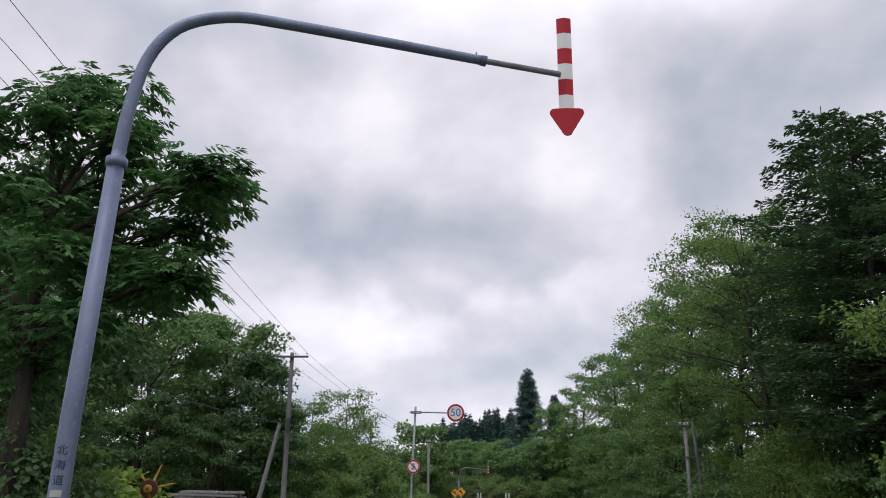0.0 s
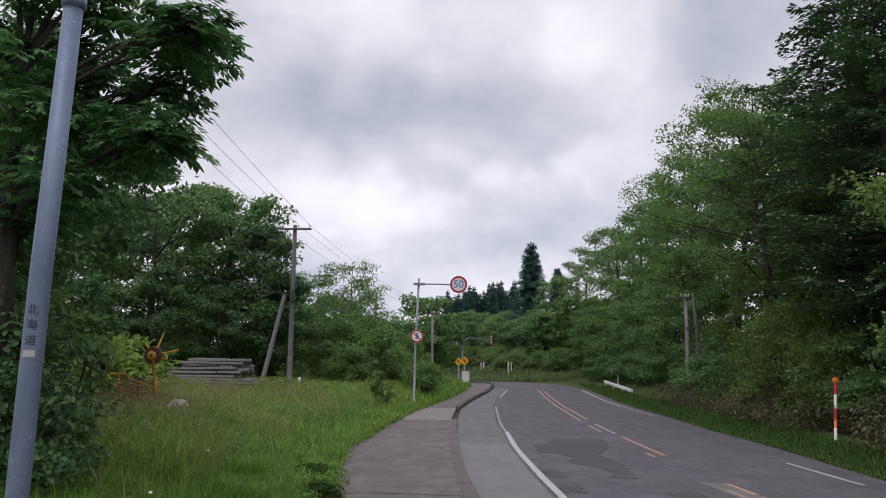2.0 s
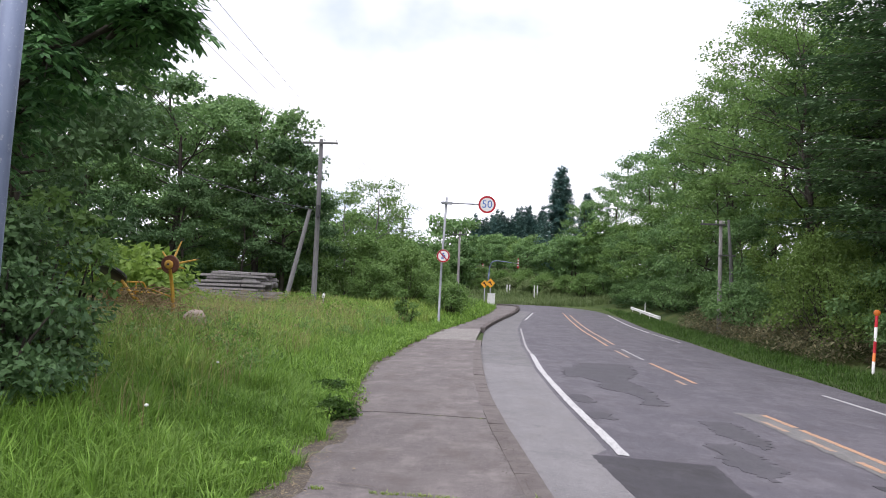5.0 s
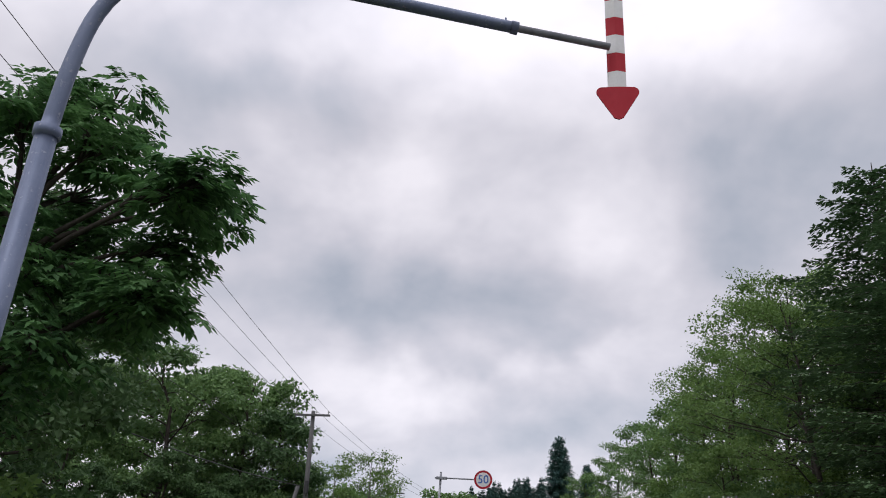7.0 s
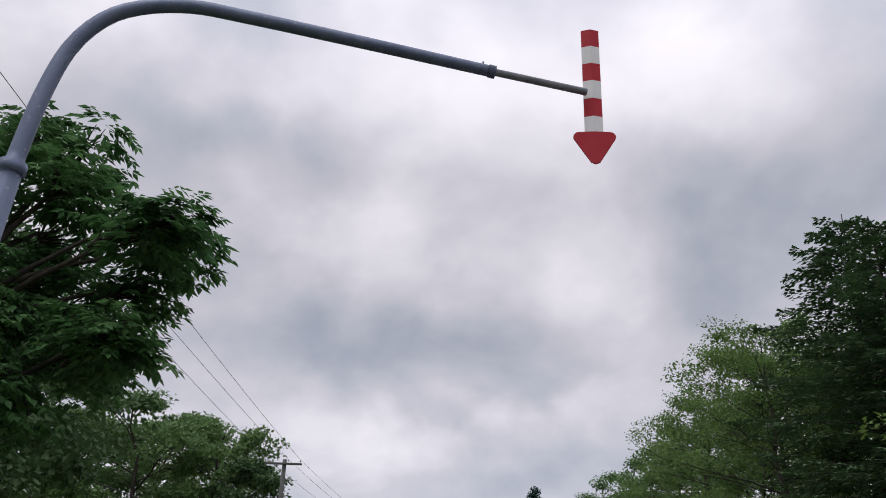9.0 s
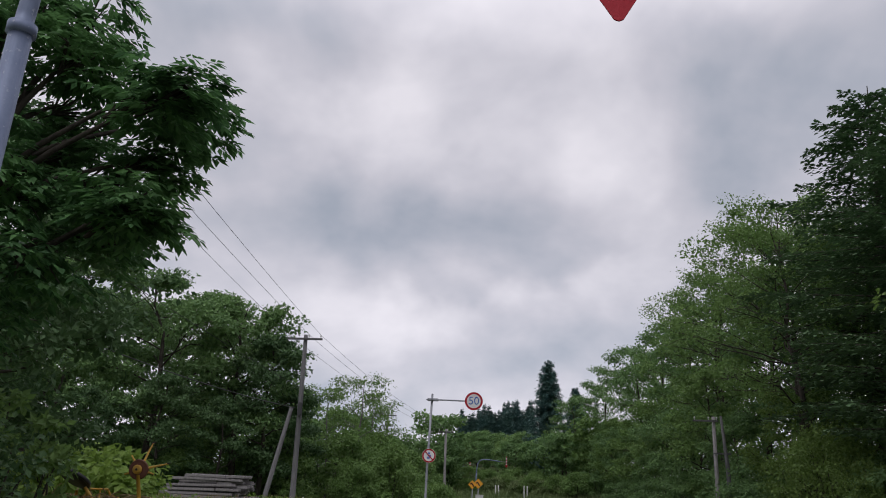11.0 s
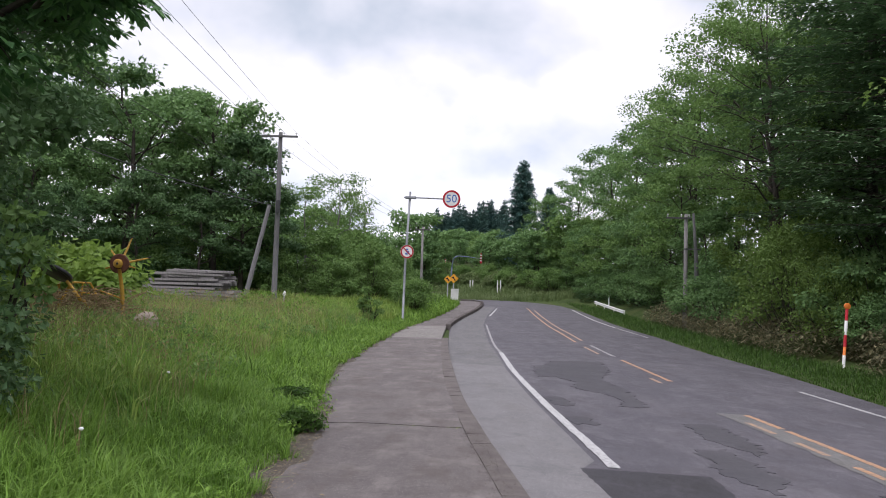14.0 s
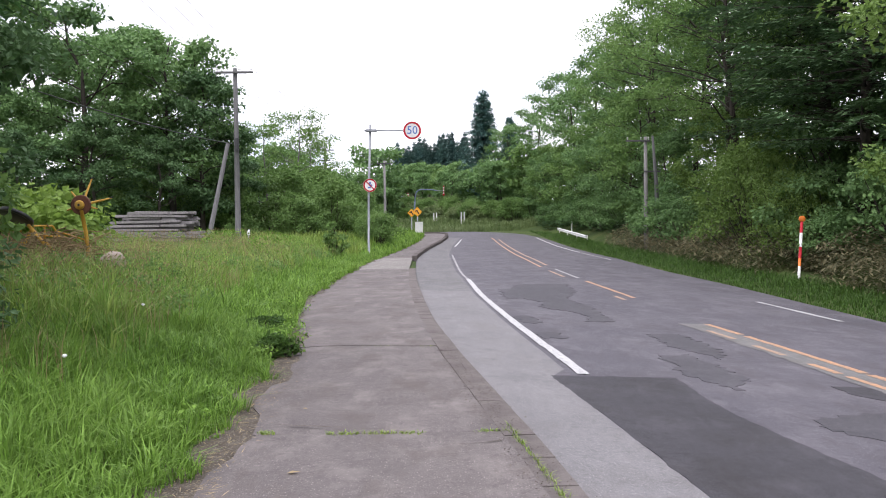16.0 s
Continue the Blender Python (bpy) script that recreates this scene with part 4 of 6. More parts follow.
# snow pole delineator across the road
dz = gz(11.3, 25.8)
dl = thing("delineator_post", "leaning red and white striped delineator post with orange reflector", "delineator", (11.28, 25.8, dz))
marks = ((-0.2, 0.36, M_WHITE, "white"), (0.36, 0.62, M_ORANGE, "orange"), (0.62, 0.98, M_RED, "red"), (0.98, 1.42, M_WHITE, "white"), (1.42, 1.78, M_RED, "red"))
lean = lambda z: 0.05 * z
for a, b, m, c in marks:
    part("band", tube([(lean(a), 0, a), (lean(b), 0, b)], 0.045, 12), m, dl, c + " band", True)
part("reflector", moved(disc(0.1, 0.05, 0.012, 24), lean(1.86), -0.04, 1.86), M_ORANGE, dl, "round orange reflector", True)

# low white guard rail at the far verge, with two small posts
rail = thing("guard_rail", "short low white guard rail on the verge", "guard rail", (0, 0, 0))
ra, rbb = np.array((9.75, 69.0)), np.array((9.95, 56.5))
prof = [(0, 0.0), (-0.05, 0.04), (0, 0.09), (0, 0.13), (-0.05, 0.18), (0, 0.23), (0.03, 0.23), (0.03, 0.0)]
rv, n = [], len(prof)
zA, zB = gz(*ra) + 0.2, gz(*rbb) + 0.2
for p, zz in ((ra, zA), (rbb, zB)):
    rv += [(p[0] + 1.5 * x, p[1], zz + 0.95 * z) for x, z in prof]
part("beam", (rv, [(k, (k + 1) % n, n + (k + 1) % n, n + k) for k in range(n)] + [(0, 7, 6, 3), (8, 11, 14, 15)]), M_WHITE, rail, "white corrugated beam")
for t in (0.02, 0.33, 0.66, 0.98):
    p = ra + (rbb - ra) * t
    part("post", tube([(p[0] + 0.1, p[1], gz(*p) - 0.2), (p[0] + 0.1, p[1], zA + (zB - zA) * t + 0.22)], 0.045, 10), M_WHITE, rail, "", True)
for x, y, h in ((10.6, 67.0, 1.15), (10.9, 84.0, 1.2)):
    ob = thing("marker_post", "small white roadside marker post", "marker post", (x, y, gz(x, y)), "white marker posts")
    part("post", tube([(0, 0, -0.1), (0, 0, h)], 0.055, 10), M_WHITE, ob, "", True)
    part("cap", tube([(0, 0, h), (0, 0, h + 0.12)], 0.075, 10), M_BLACK, ob, "dark cap", True)
for x, y in ((-0.98, 91.2), (-0.68, 91.2), (2.02, 88.6), (2.34, 88.6)):
    ob = thing("snow_post", "tall white marker post on the outer bend", "marker post", (x, y, gz(x, y)), "white bend posts")
    top = 3.1 - gz(x, y)
    part("post", tube([(0, 0, -0.1), (0, 0, top)], 0.06, 10), M_POST_WHITE, ob, "", True)
    part("cap", tube([(0, 0, top), (0, 0, top + 0.06)], [0.06, 0.03], 10), M_POST_WHITE, ob, "", True)

# bend warning signs and the white box on the corner
for x, y, s, zc_ in ((-2.42, 78.5, 0.45, 3.02), (-3.05, 80.5, 0.4, 2.95)):
    g0 = gz(x, y)
    ob = thing("bend_warning_sign", "yellow diamond bend warning sign on grey post", "road sign", (x, y, g0), "bend warning signs")
    part("post", tube([(0, 0.05, -0.3), (0, 0.05, zc_ - g0 + 0.2)], 0.045, 12), M_POST, ob, "", True)
    bm = block(-s * 0.72, s * 0.72, -0.01, 0.01, -s * 0.72, s * 0.72, 0.008)
    bmesh.ops.transform(bm, matrix=pose(0, -0.02, zc_ - g0, 0, 45, 0), verts=bm.verts[:])
    pl = part("sign_plate", bm, M_SIGN_YELLOW, ob, "yellow diamond plate")
    bm = block(-0.05, 0.05, -0.004, 0.002, -0.22, 0.16)
    bmesh.ops.transform(bm, matrix=pose(0.02, -0.034, zc_ - g0, 0, -35, 0), verts=bm.verts[:])
    part("symbol_bar", bm, M_BLACK, pl, "black bend arrow shape")
    bm = block(-0.05, 0.05, -0.004, 0.002, -0.12, 0.12)
    bmesh.ops.transform(bm, matrix=pose(-0.1, -0.034, zc_ - g0 + 0.1, 0, 60, 0), verts=bm.verts[:])
    part("symbol_bar", bm, M_BLACK, pl, "black bend arrow shape")
g0 = gz(-2.1, 72.4)
wb = thing("white_cabinet", "small white box standing on the grassy corner", "roadside box", (-2.1, 72.6, g0))
part("body", block(-0.33, 0.33, -0.2, 0.2, -0.1, 1.05 - (g0 - 0.92), 0.02), M_WHITE, wb)
part("lid", block(-0.36, 0.36, -0.23, 0.23, 1.05 - (g0 - 0.92), 1.1 - (g0 - 0.92), 0.015), M_WHITE, wb)

# ---- things in the field ----
hr = thing("hay_rake", "abandoned rusty yellow hay rake overgrown with dry stalks", "farm machine", (-7.4, 16.7, gz(-7.4, 16.7)))
hz = hr.location.z
wheel = part("wheel_disc", moved(disc(0.205, 0.05, 0.015, 32), 0, 0, 2.06 - hz), M_RUST, hr, "rusty red wheel disc")
part("hub", moved(disc(0.095, 0.1, 0.02, 24, 0.0), -0.01, -0.06, 2.06 - hz), M_YELLOW, wheel, "yellow hub", True)
# solid black disc for the hub's hole, its inner shade given by colour
part("hub_hole_disc", moved(disc(0.025, 0.02, 0.004, 12), -0.01, -0.067, 2.06 - hz), M_BLACK, wheel)
for x, z in ((0.23, 2.6), (0.62, 2.2), (-0.2, 2.34), (-0.3, 1.95), (0.33, 1.98)):
    L = math.hypot(x, z - 2.06)
    ux, uz = x / L, (z - 2.06) / L
    part("spoke", tube([(ux * 0.12, 0.07, 2.06 - hz + uz * 0.12), (x, 0.04, z - hz)], [0.028, 0.014], 8), M_YELLOW, hr, "yellow tine arm", True)
for x, z in ((0.23, 2.6), (0.62, 2.2)):
    part("tine", tube([(x - 0.03, 0.04, z - hz), (x + 0.05, 0.0, z - hz + 0.02)], 0.012, 6), M_BLACK, hr)
part("leg", tube([(0.03, -0.03, 1.95 - hz), (0.1, 0.0, 1.5 - hz), (0.17, 0.02, 0.0)], [0.036, 0.042, 0.04], 10), M_YELLOW, hr, "yellow leg", True)
R = np.array(pose(0, 0, 0, 62, 16, 0).to_3x3())
bowl, dish = disc(0.34, 0.07, 0.02, 32, 0.29), disc(0.3, 0.02, 0.01, 32)
part("tilted_rim", (bowl[0] @ R.T + (-1.28, -0.1, 1.8 - hz), bowl[1]), M_BLACK, hr, "dark rusty tilted wheel rim", True)
part("rim_web", (dish[0] @ R.T + (-1.28, -0.1, 1.8 - hz), dish[1]), M_BLACK, hr, "dark wheel web", True)
for a, b, r in (((-1.05, -0.05, 1.66), (-0.66, -0.2, 1.28), 0.034), ((-0.98, 0.0, 1.62), (-1.18, -0.1, 1.15), 0.032), ((-0.98, 0.05, 1.64), (-0.62, 0.08, 1.64), 0.02), ((-0.62, 0.08, 1.64), (-0.45, 0.1, 1.36), 0.02),
                ((-0.74, 0.0, 1.63), (-0.7, -0.1, 1.38), 0.018), ((-0.5, 0.05, 1.52), (0.08, 0.05, 1.34), 0.018), ((-0.9, 0.0, 1.45), (-0.3, 0.02, 1.4), 0.02), ((-1.3, 0.1, 1.6), (-1.28, 0.1, 0.9), 0.03), ((-0.62, -0.2, 1.3), (-0.42, -0.25, 1.1), 0.03)):
    p0, p1 = np.array(a) - (0, 0, hz), np.array(b) - (0, 0, hz)
    part("frame_bar", tube([p0, (p0 + p1) / 2, p1], r, 8), M_YELLOW, hr, "yellow frame bar", True)
rs = np.random.default_rng(12)
stalks = []
for k in range(460):
    x, y = rs.uniform(-1.75, 0.15), rs.uniform(-0.5, 0.4)
    z = rs.uniform(0.25, 0.92) * (1.0 if x < -0.3 else 0.75)
    d = rs.normal(size=3) * (0.3, 0.2, 0.12)
    stalks.append(tube([(x, y, z), (x + d[0] * 0.5, y + d[1] * 0.5, z + d[2] * 0.5 + 0.04), (x + d[0], y + d[1], z + d[2])], 0.011, 4, False))
tagged(part("dry_stalk_tangle", join(*stalks), M_HAY, hr, "tangled dry brown stalks"), kind="stuff")

lg = thing("timber_stack", "stack of silvered weathered timber beams in the field", "timber stack", (-11.4, 32.0, gz(-11.4, 32)))
lz = lg.location.z
rs = random.Random(9)
for row, (z, x0, x1, n) in enumerate(((1.12, -2.1, 1.9, 6), (1.26, -2.2, 1.95, 6), (1.4, -1.9, 1.9, 6), (1.54, -1.5, 1.7, 5), (1.68, -1.25, 1.55, 5), (1.82, -1.15, 1.55, 4), (1.95, -1.1, 1.55, 4), (2.08, -1.05, 1.5, 3), (2.2, -1.0, 1.5, 3))):
    for k in range(n):
        y = -0.85 + 0.27 * k + 0.08 * row + rs.uniform(-0.1, 0.1)
        a, b = x0 + rs.uniform(-0.5, 0.35), x1 + rs.uniform(-0.5, 0.3)
        thick, deep = rs.uniform(0.04, 0.062), rs.uniform(0.07, 0.13)
        pieces = [(a, b)] if rs.random() < 0.7 else [(a, a + 0.68 * (b - a) - 0.03), (a + 0.68 * (b - a) + 0.03, b)]
        for p0, p1 in pieces:
            bm = block(p0, p1, -deep, deep, -thick, thick, 0.012)
            bmesh.ops.transform(bm, matrix=pose(0, y, z - lz + rs.uniform(-0.025, 0.025), rs.uniform(-6, 6), rs.uniform(-1.1, 1.1), rs.uniform(-3, 3)), verts=bm.verts[:])
            part("beam", bm, M_PLANK, lg)
for x in (-1.3, 1.3):
    part("bearer", block(x - 0.1, x + 0.1, -0.9, 0.8, -0.15, 1.09 - lz, 0.01), M_PLANK, lg)

bz = gz(-6.45, 16.0)
bm = bmesh.new()
bmesh.ops.create_icosphere(bm, subdivisions=3, radius=1)
for v in bm.verts:
    k = 1 + 0.16 * noise.noise(v.co * 1.7) + 0.05 * noise.noise(v.co * 5)
    v.co = Vector((v.co.x * 0.23 * k, v.co.y * 0.24 * k, v.co.z * 0.33 * k))
st = new("boulder", bpy.data.meshes.new("boulder"))
bm.to_mesh(st.data)
bm.free()
st.data.materials.append(M_STONE)
for p in st.data.polygons:
    p.use_smooth = True
st.location = (-6.3, 15.6, bz + 0.4)
st.scale = (1.05, 1.0, 0.72)
tagged(st, "pale pinkish boulder half hidden in tall grass", "stone")
sf = thing("white_marker_stake", "small white object in grass beside the utility pole", "stake", (-8.8, 37.0, gz(-8.8, 37.0)))
part("post", tube([(0, 0, -0.1), (0, 0, 0.62)], 0.03, 8), M_POST, sf, "", True)
part("cap", tube([(0, 0, 0.62), (0, 0, 0.67), (0.02, 0, 0.8), (0.03, 0, 0.86)], [0.04, 0.075, 0.06, 0.02], 12), M_WHITE, sf, "white cap", True)


# ---- plants ----
def unit(a):
    return a / (np.linalg.norm(a, axis=-1, keepdims=True) + 1e-9)


def leaves(base, d, up, length, width, fold=0.3):
    """Leaf blades, two triangles each, folded along the midrib."""
    d = unit(d)
    side = unit(np.cross(d, up))
    lift = np.cross(side, d)
    L, W = np.asarray(length)[:, None], np.asarray(width)[:, None]
    a = base + 0.42 * L * d
    v = np.stack([base, a + W * side + fold * W * lift, base + L * d, a - W * side + fold * W * lift], 1).reshape(-1, 3)
    k = np.arange(len(base))[:, None] * 4
    f = np.concatenate([k + (0, 1, 2), k + (0, 2, 3)])
    return v, f


def blades(base, height, lean, width, rng, away=None):
    """Grass blades: three triangles each, bending over."""
    n = len(base)
    a = rng.uniform(0, 2 * math.pi, n) if away is None else away
    out = np.stack([np.cos(a), np.sin(a), np.zeros(n)], -1)
    side = np.stack([-np.sin(a), np.cos(a), np.zeros(n)], -1) * np.asarray(width)[:, None]
    h, l = np.asarray(height)[:, None], np.asarray(lean)[:, None]
    z = np.array([0, 0, 1.0])
    m = base + 0.55 * h * z + 0.25 * l * h * out
    tip = base + h * (1 - 0.35 * l) * z + l * h * out
    v = np.stack([base - side, base + side, m - 0.75 * side, m + 0.75 * side, tip], 1).reshape(-1, 3)
    k = np.arange(n)[:, None] * 5
    return v, np.concatenate([k + (0, 1, 3), k + (0, 3, 2), k + (2, 3, 4)])


def clumps(centres, radii, per, size, rng, droop=0.3, flat=0.6):
    """Leaves crowded round centres, denser at the skin of each clump."""
    n = len(centres) * per
    c = np.repeat(centres, per, 0)
    r = np.repeat(radii, per)
    o = unit(rng.normal(size=(n, 3)))
    o[:, 2] = np.abs(o[:, 2]) * np.where(rng.random(n) < 0.8, 1, -0.7)
    r = r * np.where(rng.random(n) < 0.16, 1.4, 1.0)
    p = c + o * (r * rng.uniform(0.25, 1.0, n) ** 0.5)[:, None] * (1, 1, flat)
    d = unit(o * (0.6, 0.6, 0.3) + rng.normal(size=(n, 3)) * 0.7 + (0, 0, -droop))
    up = unit(o * (0.9, 0.9, 0.6) + (0, 0, 0.7) + rng.normal(size=(n, 3)) * 0.28)
    s = size * rng.uniform(0.6, 1.3, n)
    return leaves(p, d, up, s, s * 0.33)


def branches(rng, height, spread_r, base_r, first=0.3, limbs=14, subs=6, up=0.45, profile=None):
    """A trunk with limbs and twigs: its tubes, and where the leaf clumps sit."""
    tubes, ends = [], []
    k = np.linspace(0, 1, 9)
    wander = np.cumsum(rng.normal(size=(9, 2)) * 0.02 * height, 0) * k[:, None]
    trunk = np.c_[wander, k * height * 0.93]
    trunk[0, 2] = -0.3
    tubes.append(tube(trunk, base_r * (1 - 0.85 * k), 10, False))
    at = lambda t: np.array([np.interp(t, k, trunk[:, q]) for q in range(3)])
    for i in range(limbs):
        t = first + (0.97 - first) * (i + rng.uniform(0, 0.8)) / limbs
        a = i * 2.4 + rng.uniform(-0.5, 0.5)
        w = profile(t) if profile else math.sin(math.pi * min(1, (t - first * 0.6) / (1.06 - first * 0.6)) ** 0.8) ** 0.7
        L = spread_r * max(0.22, w) * rng.uniform(0.75, 1.15)
        p0 = at(t)
        d = np.array([math.cos(a), math.sin(a), up + 0.5 * (t - 0.5) + rng.uniform(-0.1, 0.2)])
        d /= np.linalg.norm(d)
        p1 = p0 + d * L * 0.55 + rng.normal(size=3) * 0.05 * L
        p2 = p0 + d * L + np.array([0, 0, -0.12 * L]) + rng.normal(size=3) * 0.05 * L
        q = np.array([p0, (p0 + p1) / 2 + rng.normal(size=3) * 0.03 * L, p1, (p1 + p2) / 2, p2])
        rr = base_r * 0.42 * (1 - 0.75 * t)
        tubes.append(tube(q, np.linspace(rr, rr * 0.2, 5), 5, False))
        ends.append(p2)
        for s in range(subs):
            f = rng.uniform(0.3, 0.98)
            b0 = np.array([np.interp(f, np.linspace(0, 1, 5), q[:, c]) for c in range(3)])
            b = a + rng.choice((-1, 1)) * rng.uniform(0.4, 1.3)
            e = b0 + np.array([math.cos(b), math.sin(b), rng.uniform(-0.05, 0.7)]) * L * rng.uniform(0.2, 0.42)
            tubes.append(tube(np.array([b0, (b0 + e) / 2 + rng.normal(size=3) * 0.02 * L, e]), [rr * 0.35, rr * 0.25, rr * 0.1], 3, False))
            ends.append(e)
    ends.append(trunk[-1])
    return tubes, np.array(ends)


def broad_tree(name, label, seed, height, spread_r, leaf, bark, size, per, first=0.25, limbs=14, subs=6, base_r=0.2, clump=0.9, up=0.45, at=(0, 0), category="tree", group="roadside trees", profile=None, turn=0.0):
    rng = np.random.default_rng(seed)
    ob = thing(name, label, category, (*at, gz(*at) - 0.05), group, turn=turn)
    tubes, ends = branches(rng, height, spread_r, base_r, first, limbs, subs, up, profile)
    part("trunk", join(*tubes), bark, ob, "forked trunk and limbs", True)
    part("crown", clumps(ends, clump * rng.uniform(0.6, 1.25, len(ends)), per, size, rng), leaf, ob, "uneven leafy crown")
    return ob


def conifer(name, label, seed, height, spread_r, leaf, at, droop=0.25, step=0.4, base_r=0.2, dense=1.0, first=0.08, spray=0.42, power=0.8, group="roadside conifers", slim=0.17):
    rng = np.random.default_rng(seed)
    ob = thing(name, label, "conifer", (*at, gz(*at) - 0.05), group)
    k = np.linspace(0, 1, 6)
    tubes = [tube(np.c_[0.02 * height * np.sin(k * 3 + seed) * k, 0 * k, k * height - 0.3 * (k == 0)], base_r * (1 - 0.93 * k), 9, False)]
    B, D, U, S = [], [], [], []
    z = first * height
    a = rng.uniform(0, 6)
    while z < height * 0.99:
        t = z / height
        L0 = spread_r * max(0.06, (1 - t) ** power * min(1, 0.55 + 2.5 * t))
        nw = 5 if t < 0.5 else 7
        for m in range(nw):
            a += 2 * math.pi / nw + rng.uniform(-0.35, 0.35)
            L = L0 * rng.uniform(0.75, 1.12)
            zz = z + rng.uniform(-1.0, 0.8) * step
            h = np.array([math.cos(a), math.sin(a), 0])
            s = np.linspace(0, 1, 5)
            p = h * (s * L)[:, None]
            p[:, 2] = zz + L * ((0.16 + 0.6 * max(0.0, t - 0.55)) * s - (droop + 0.12) * s**2 + 0.12 * s**3)
            tubes.append(tube(p, np.linspace(0.035 * (1 - t) + 0.012, 0.006, 5), 4, False))
            n = int(max(6, L * 17 * dense * (0.75 + 0.6 * t)))
            f = rng.uniform(0.12, 1.0, n)
            b = np.stack([np.interp(f, s, p[:, c]) for c in range(3)], -1)
            sd = rng.choice((-1.0, 1.0), n) * rng.uniform(0.3, 1.35, n)
            d = np.stack([np.cos(a + sd), np.sin(a + sd), rng.uniform(-0.75, 0.45, n)], -1)
            b += rng.normal(size=(n, 3)) * (0.05, 0.05, 0.14)
            B.append(b)
            D.append(d)
            U.append(np.tile((0, 0, 1.0), (n, 1)) + rng.normal(size=(n, 3)) * 0.3)
            S.append(spray * rng.uniform(0.5, 1.25, n) * (0.55 + 0.6 * (1 - f)) * (0.5 + 0.5 * (1 - t)))
        z += step * (1 - 0.45 * t)
        a += 0.7
    B, D, U, S = (np.concatenate(q) for q in (B, D, U, S))
    part("trunk", join(*tubes), M_BARK, ob, "straight trunk with boughs", True)
    v1 = leaves(B, D, U, S, S * slim, 0.1)
    d2 = D + np.random.default_rng(seed + 1).normal(size=D.shape) * 0.5
    v2 = leaves(B + 0.3 * S[:, None] * unit(D), d2, U, S * 0.7, S * slim * 0.7, 0.1)
    part("crown", join(v1, v2), leaf, ob, "drooping needle boughs")
    return ob


def layered_fir(name, label, seed, height, spread_r, leaf, at, first=0.2, step=0.62, base_r=0.24, group="firs on the bank", spray=0.27):
    """A broad fir: long level boughs in storeys, each with side twigs that carry flat sprays."""
    rng = np.random.default_rng(seed)
    ob = thing(name, label, "conifer", (*at, gz(*at) - 0.05), group)
    k = np.linspace(0, 1, 6)
    tubes = [tube(np.c_[0.012 * height * np.sin(k * 3 + seed) * k, 0 * k, k * height - 0.3 * (k == 0)], base_r * (1 - 0.93 * k), 9, False)]
    B, D, U, S = [], [], [], []
    z, a = first * height, 0.0
    while z < height * 0.985:
        t = (z / height - first) / (1 - first)
        reach = spread_r * (0.76 + 0.3 * math.sin(math.pi * min(1, t * 1.3 + 0.2))) * max(0.07, 1 - t**4.5)
        for m in range(6):
            a += math.pi / 3 + rng.uniform(-0.35, 0.35)
            L = reach * rng.uniform(0.55, 1.15)
            zz = z + rng.uniform(-0.5, 0.5) * step
            s = np.linspace(0, 1, 6)
            bend = a + 0.25 * rng.normal() * s
            p = np.stack([np.cos(bend) * s * L, np.sin(bend) * s * L, zz + L * ((0.1 + 0.5 * max(0.0, t - 0.6)) * s - 0.17 * s**2 + 0.08 * s**3)], -1)
            tubes.append(tube(p, np.linspace(0.045 * (1 - t) + 0.014, 0.006, 6), 4, False))
            f = np.arange(0.22, 1.0, 0.2 / max(L, 0.5))
            for side in (-1, 1):
                q = np.stack([np.interp(f, s, p[:, c]) for c in range(3)], -1)
                w = a + side * rng.uniform(0.75, 1.15, len(f))
                twig = (0.2 + 0.27 * L * (1 - f) ** 0.7) * rng.uniform(0.6, 1.2, len(f))
                for g in np.arange(0.1, 1.05, 0.18):
                    d = np.stack([np.cos(w), np.sin(w), -0.12 - 0.25 * g + 0.1 * rng.normal(size=len(f))], -1)
                    b = q + d * (twig * g)[:, None]
                    turn = w + rng.uniform(-0.7, 0.7, len(f))
                    B.append(b + rng.normal(size=b.shape) * (0.03, 0.03, 0.02))
                    D.append(np.stack([np.cos(turn), np.sin(turn), rng.uniform(-0.5, 0.25, len(f))], -1))
                    U.append(np.tile((0, 0, 1.0), (len(f), 1)) + rng.normal(size=b.shape) * 0.22)
                    S.append(spray * rng.uniform(0.6, 1.25, len(f)))
        z += step * (1 - 0.35 * t)
        a += 0.5
    B, D, U, S = (np.concatenate(q) for q in (B, D, U, S))
    part("trunk", join(*tubes), M_BARK, ob, "straight trunk with level boughs", True)
    part("crown", leaves(B, D, U, S, S * 0.24, 0.15), leaf, ob, "layered sprays of dark needles")
    return ob


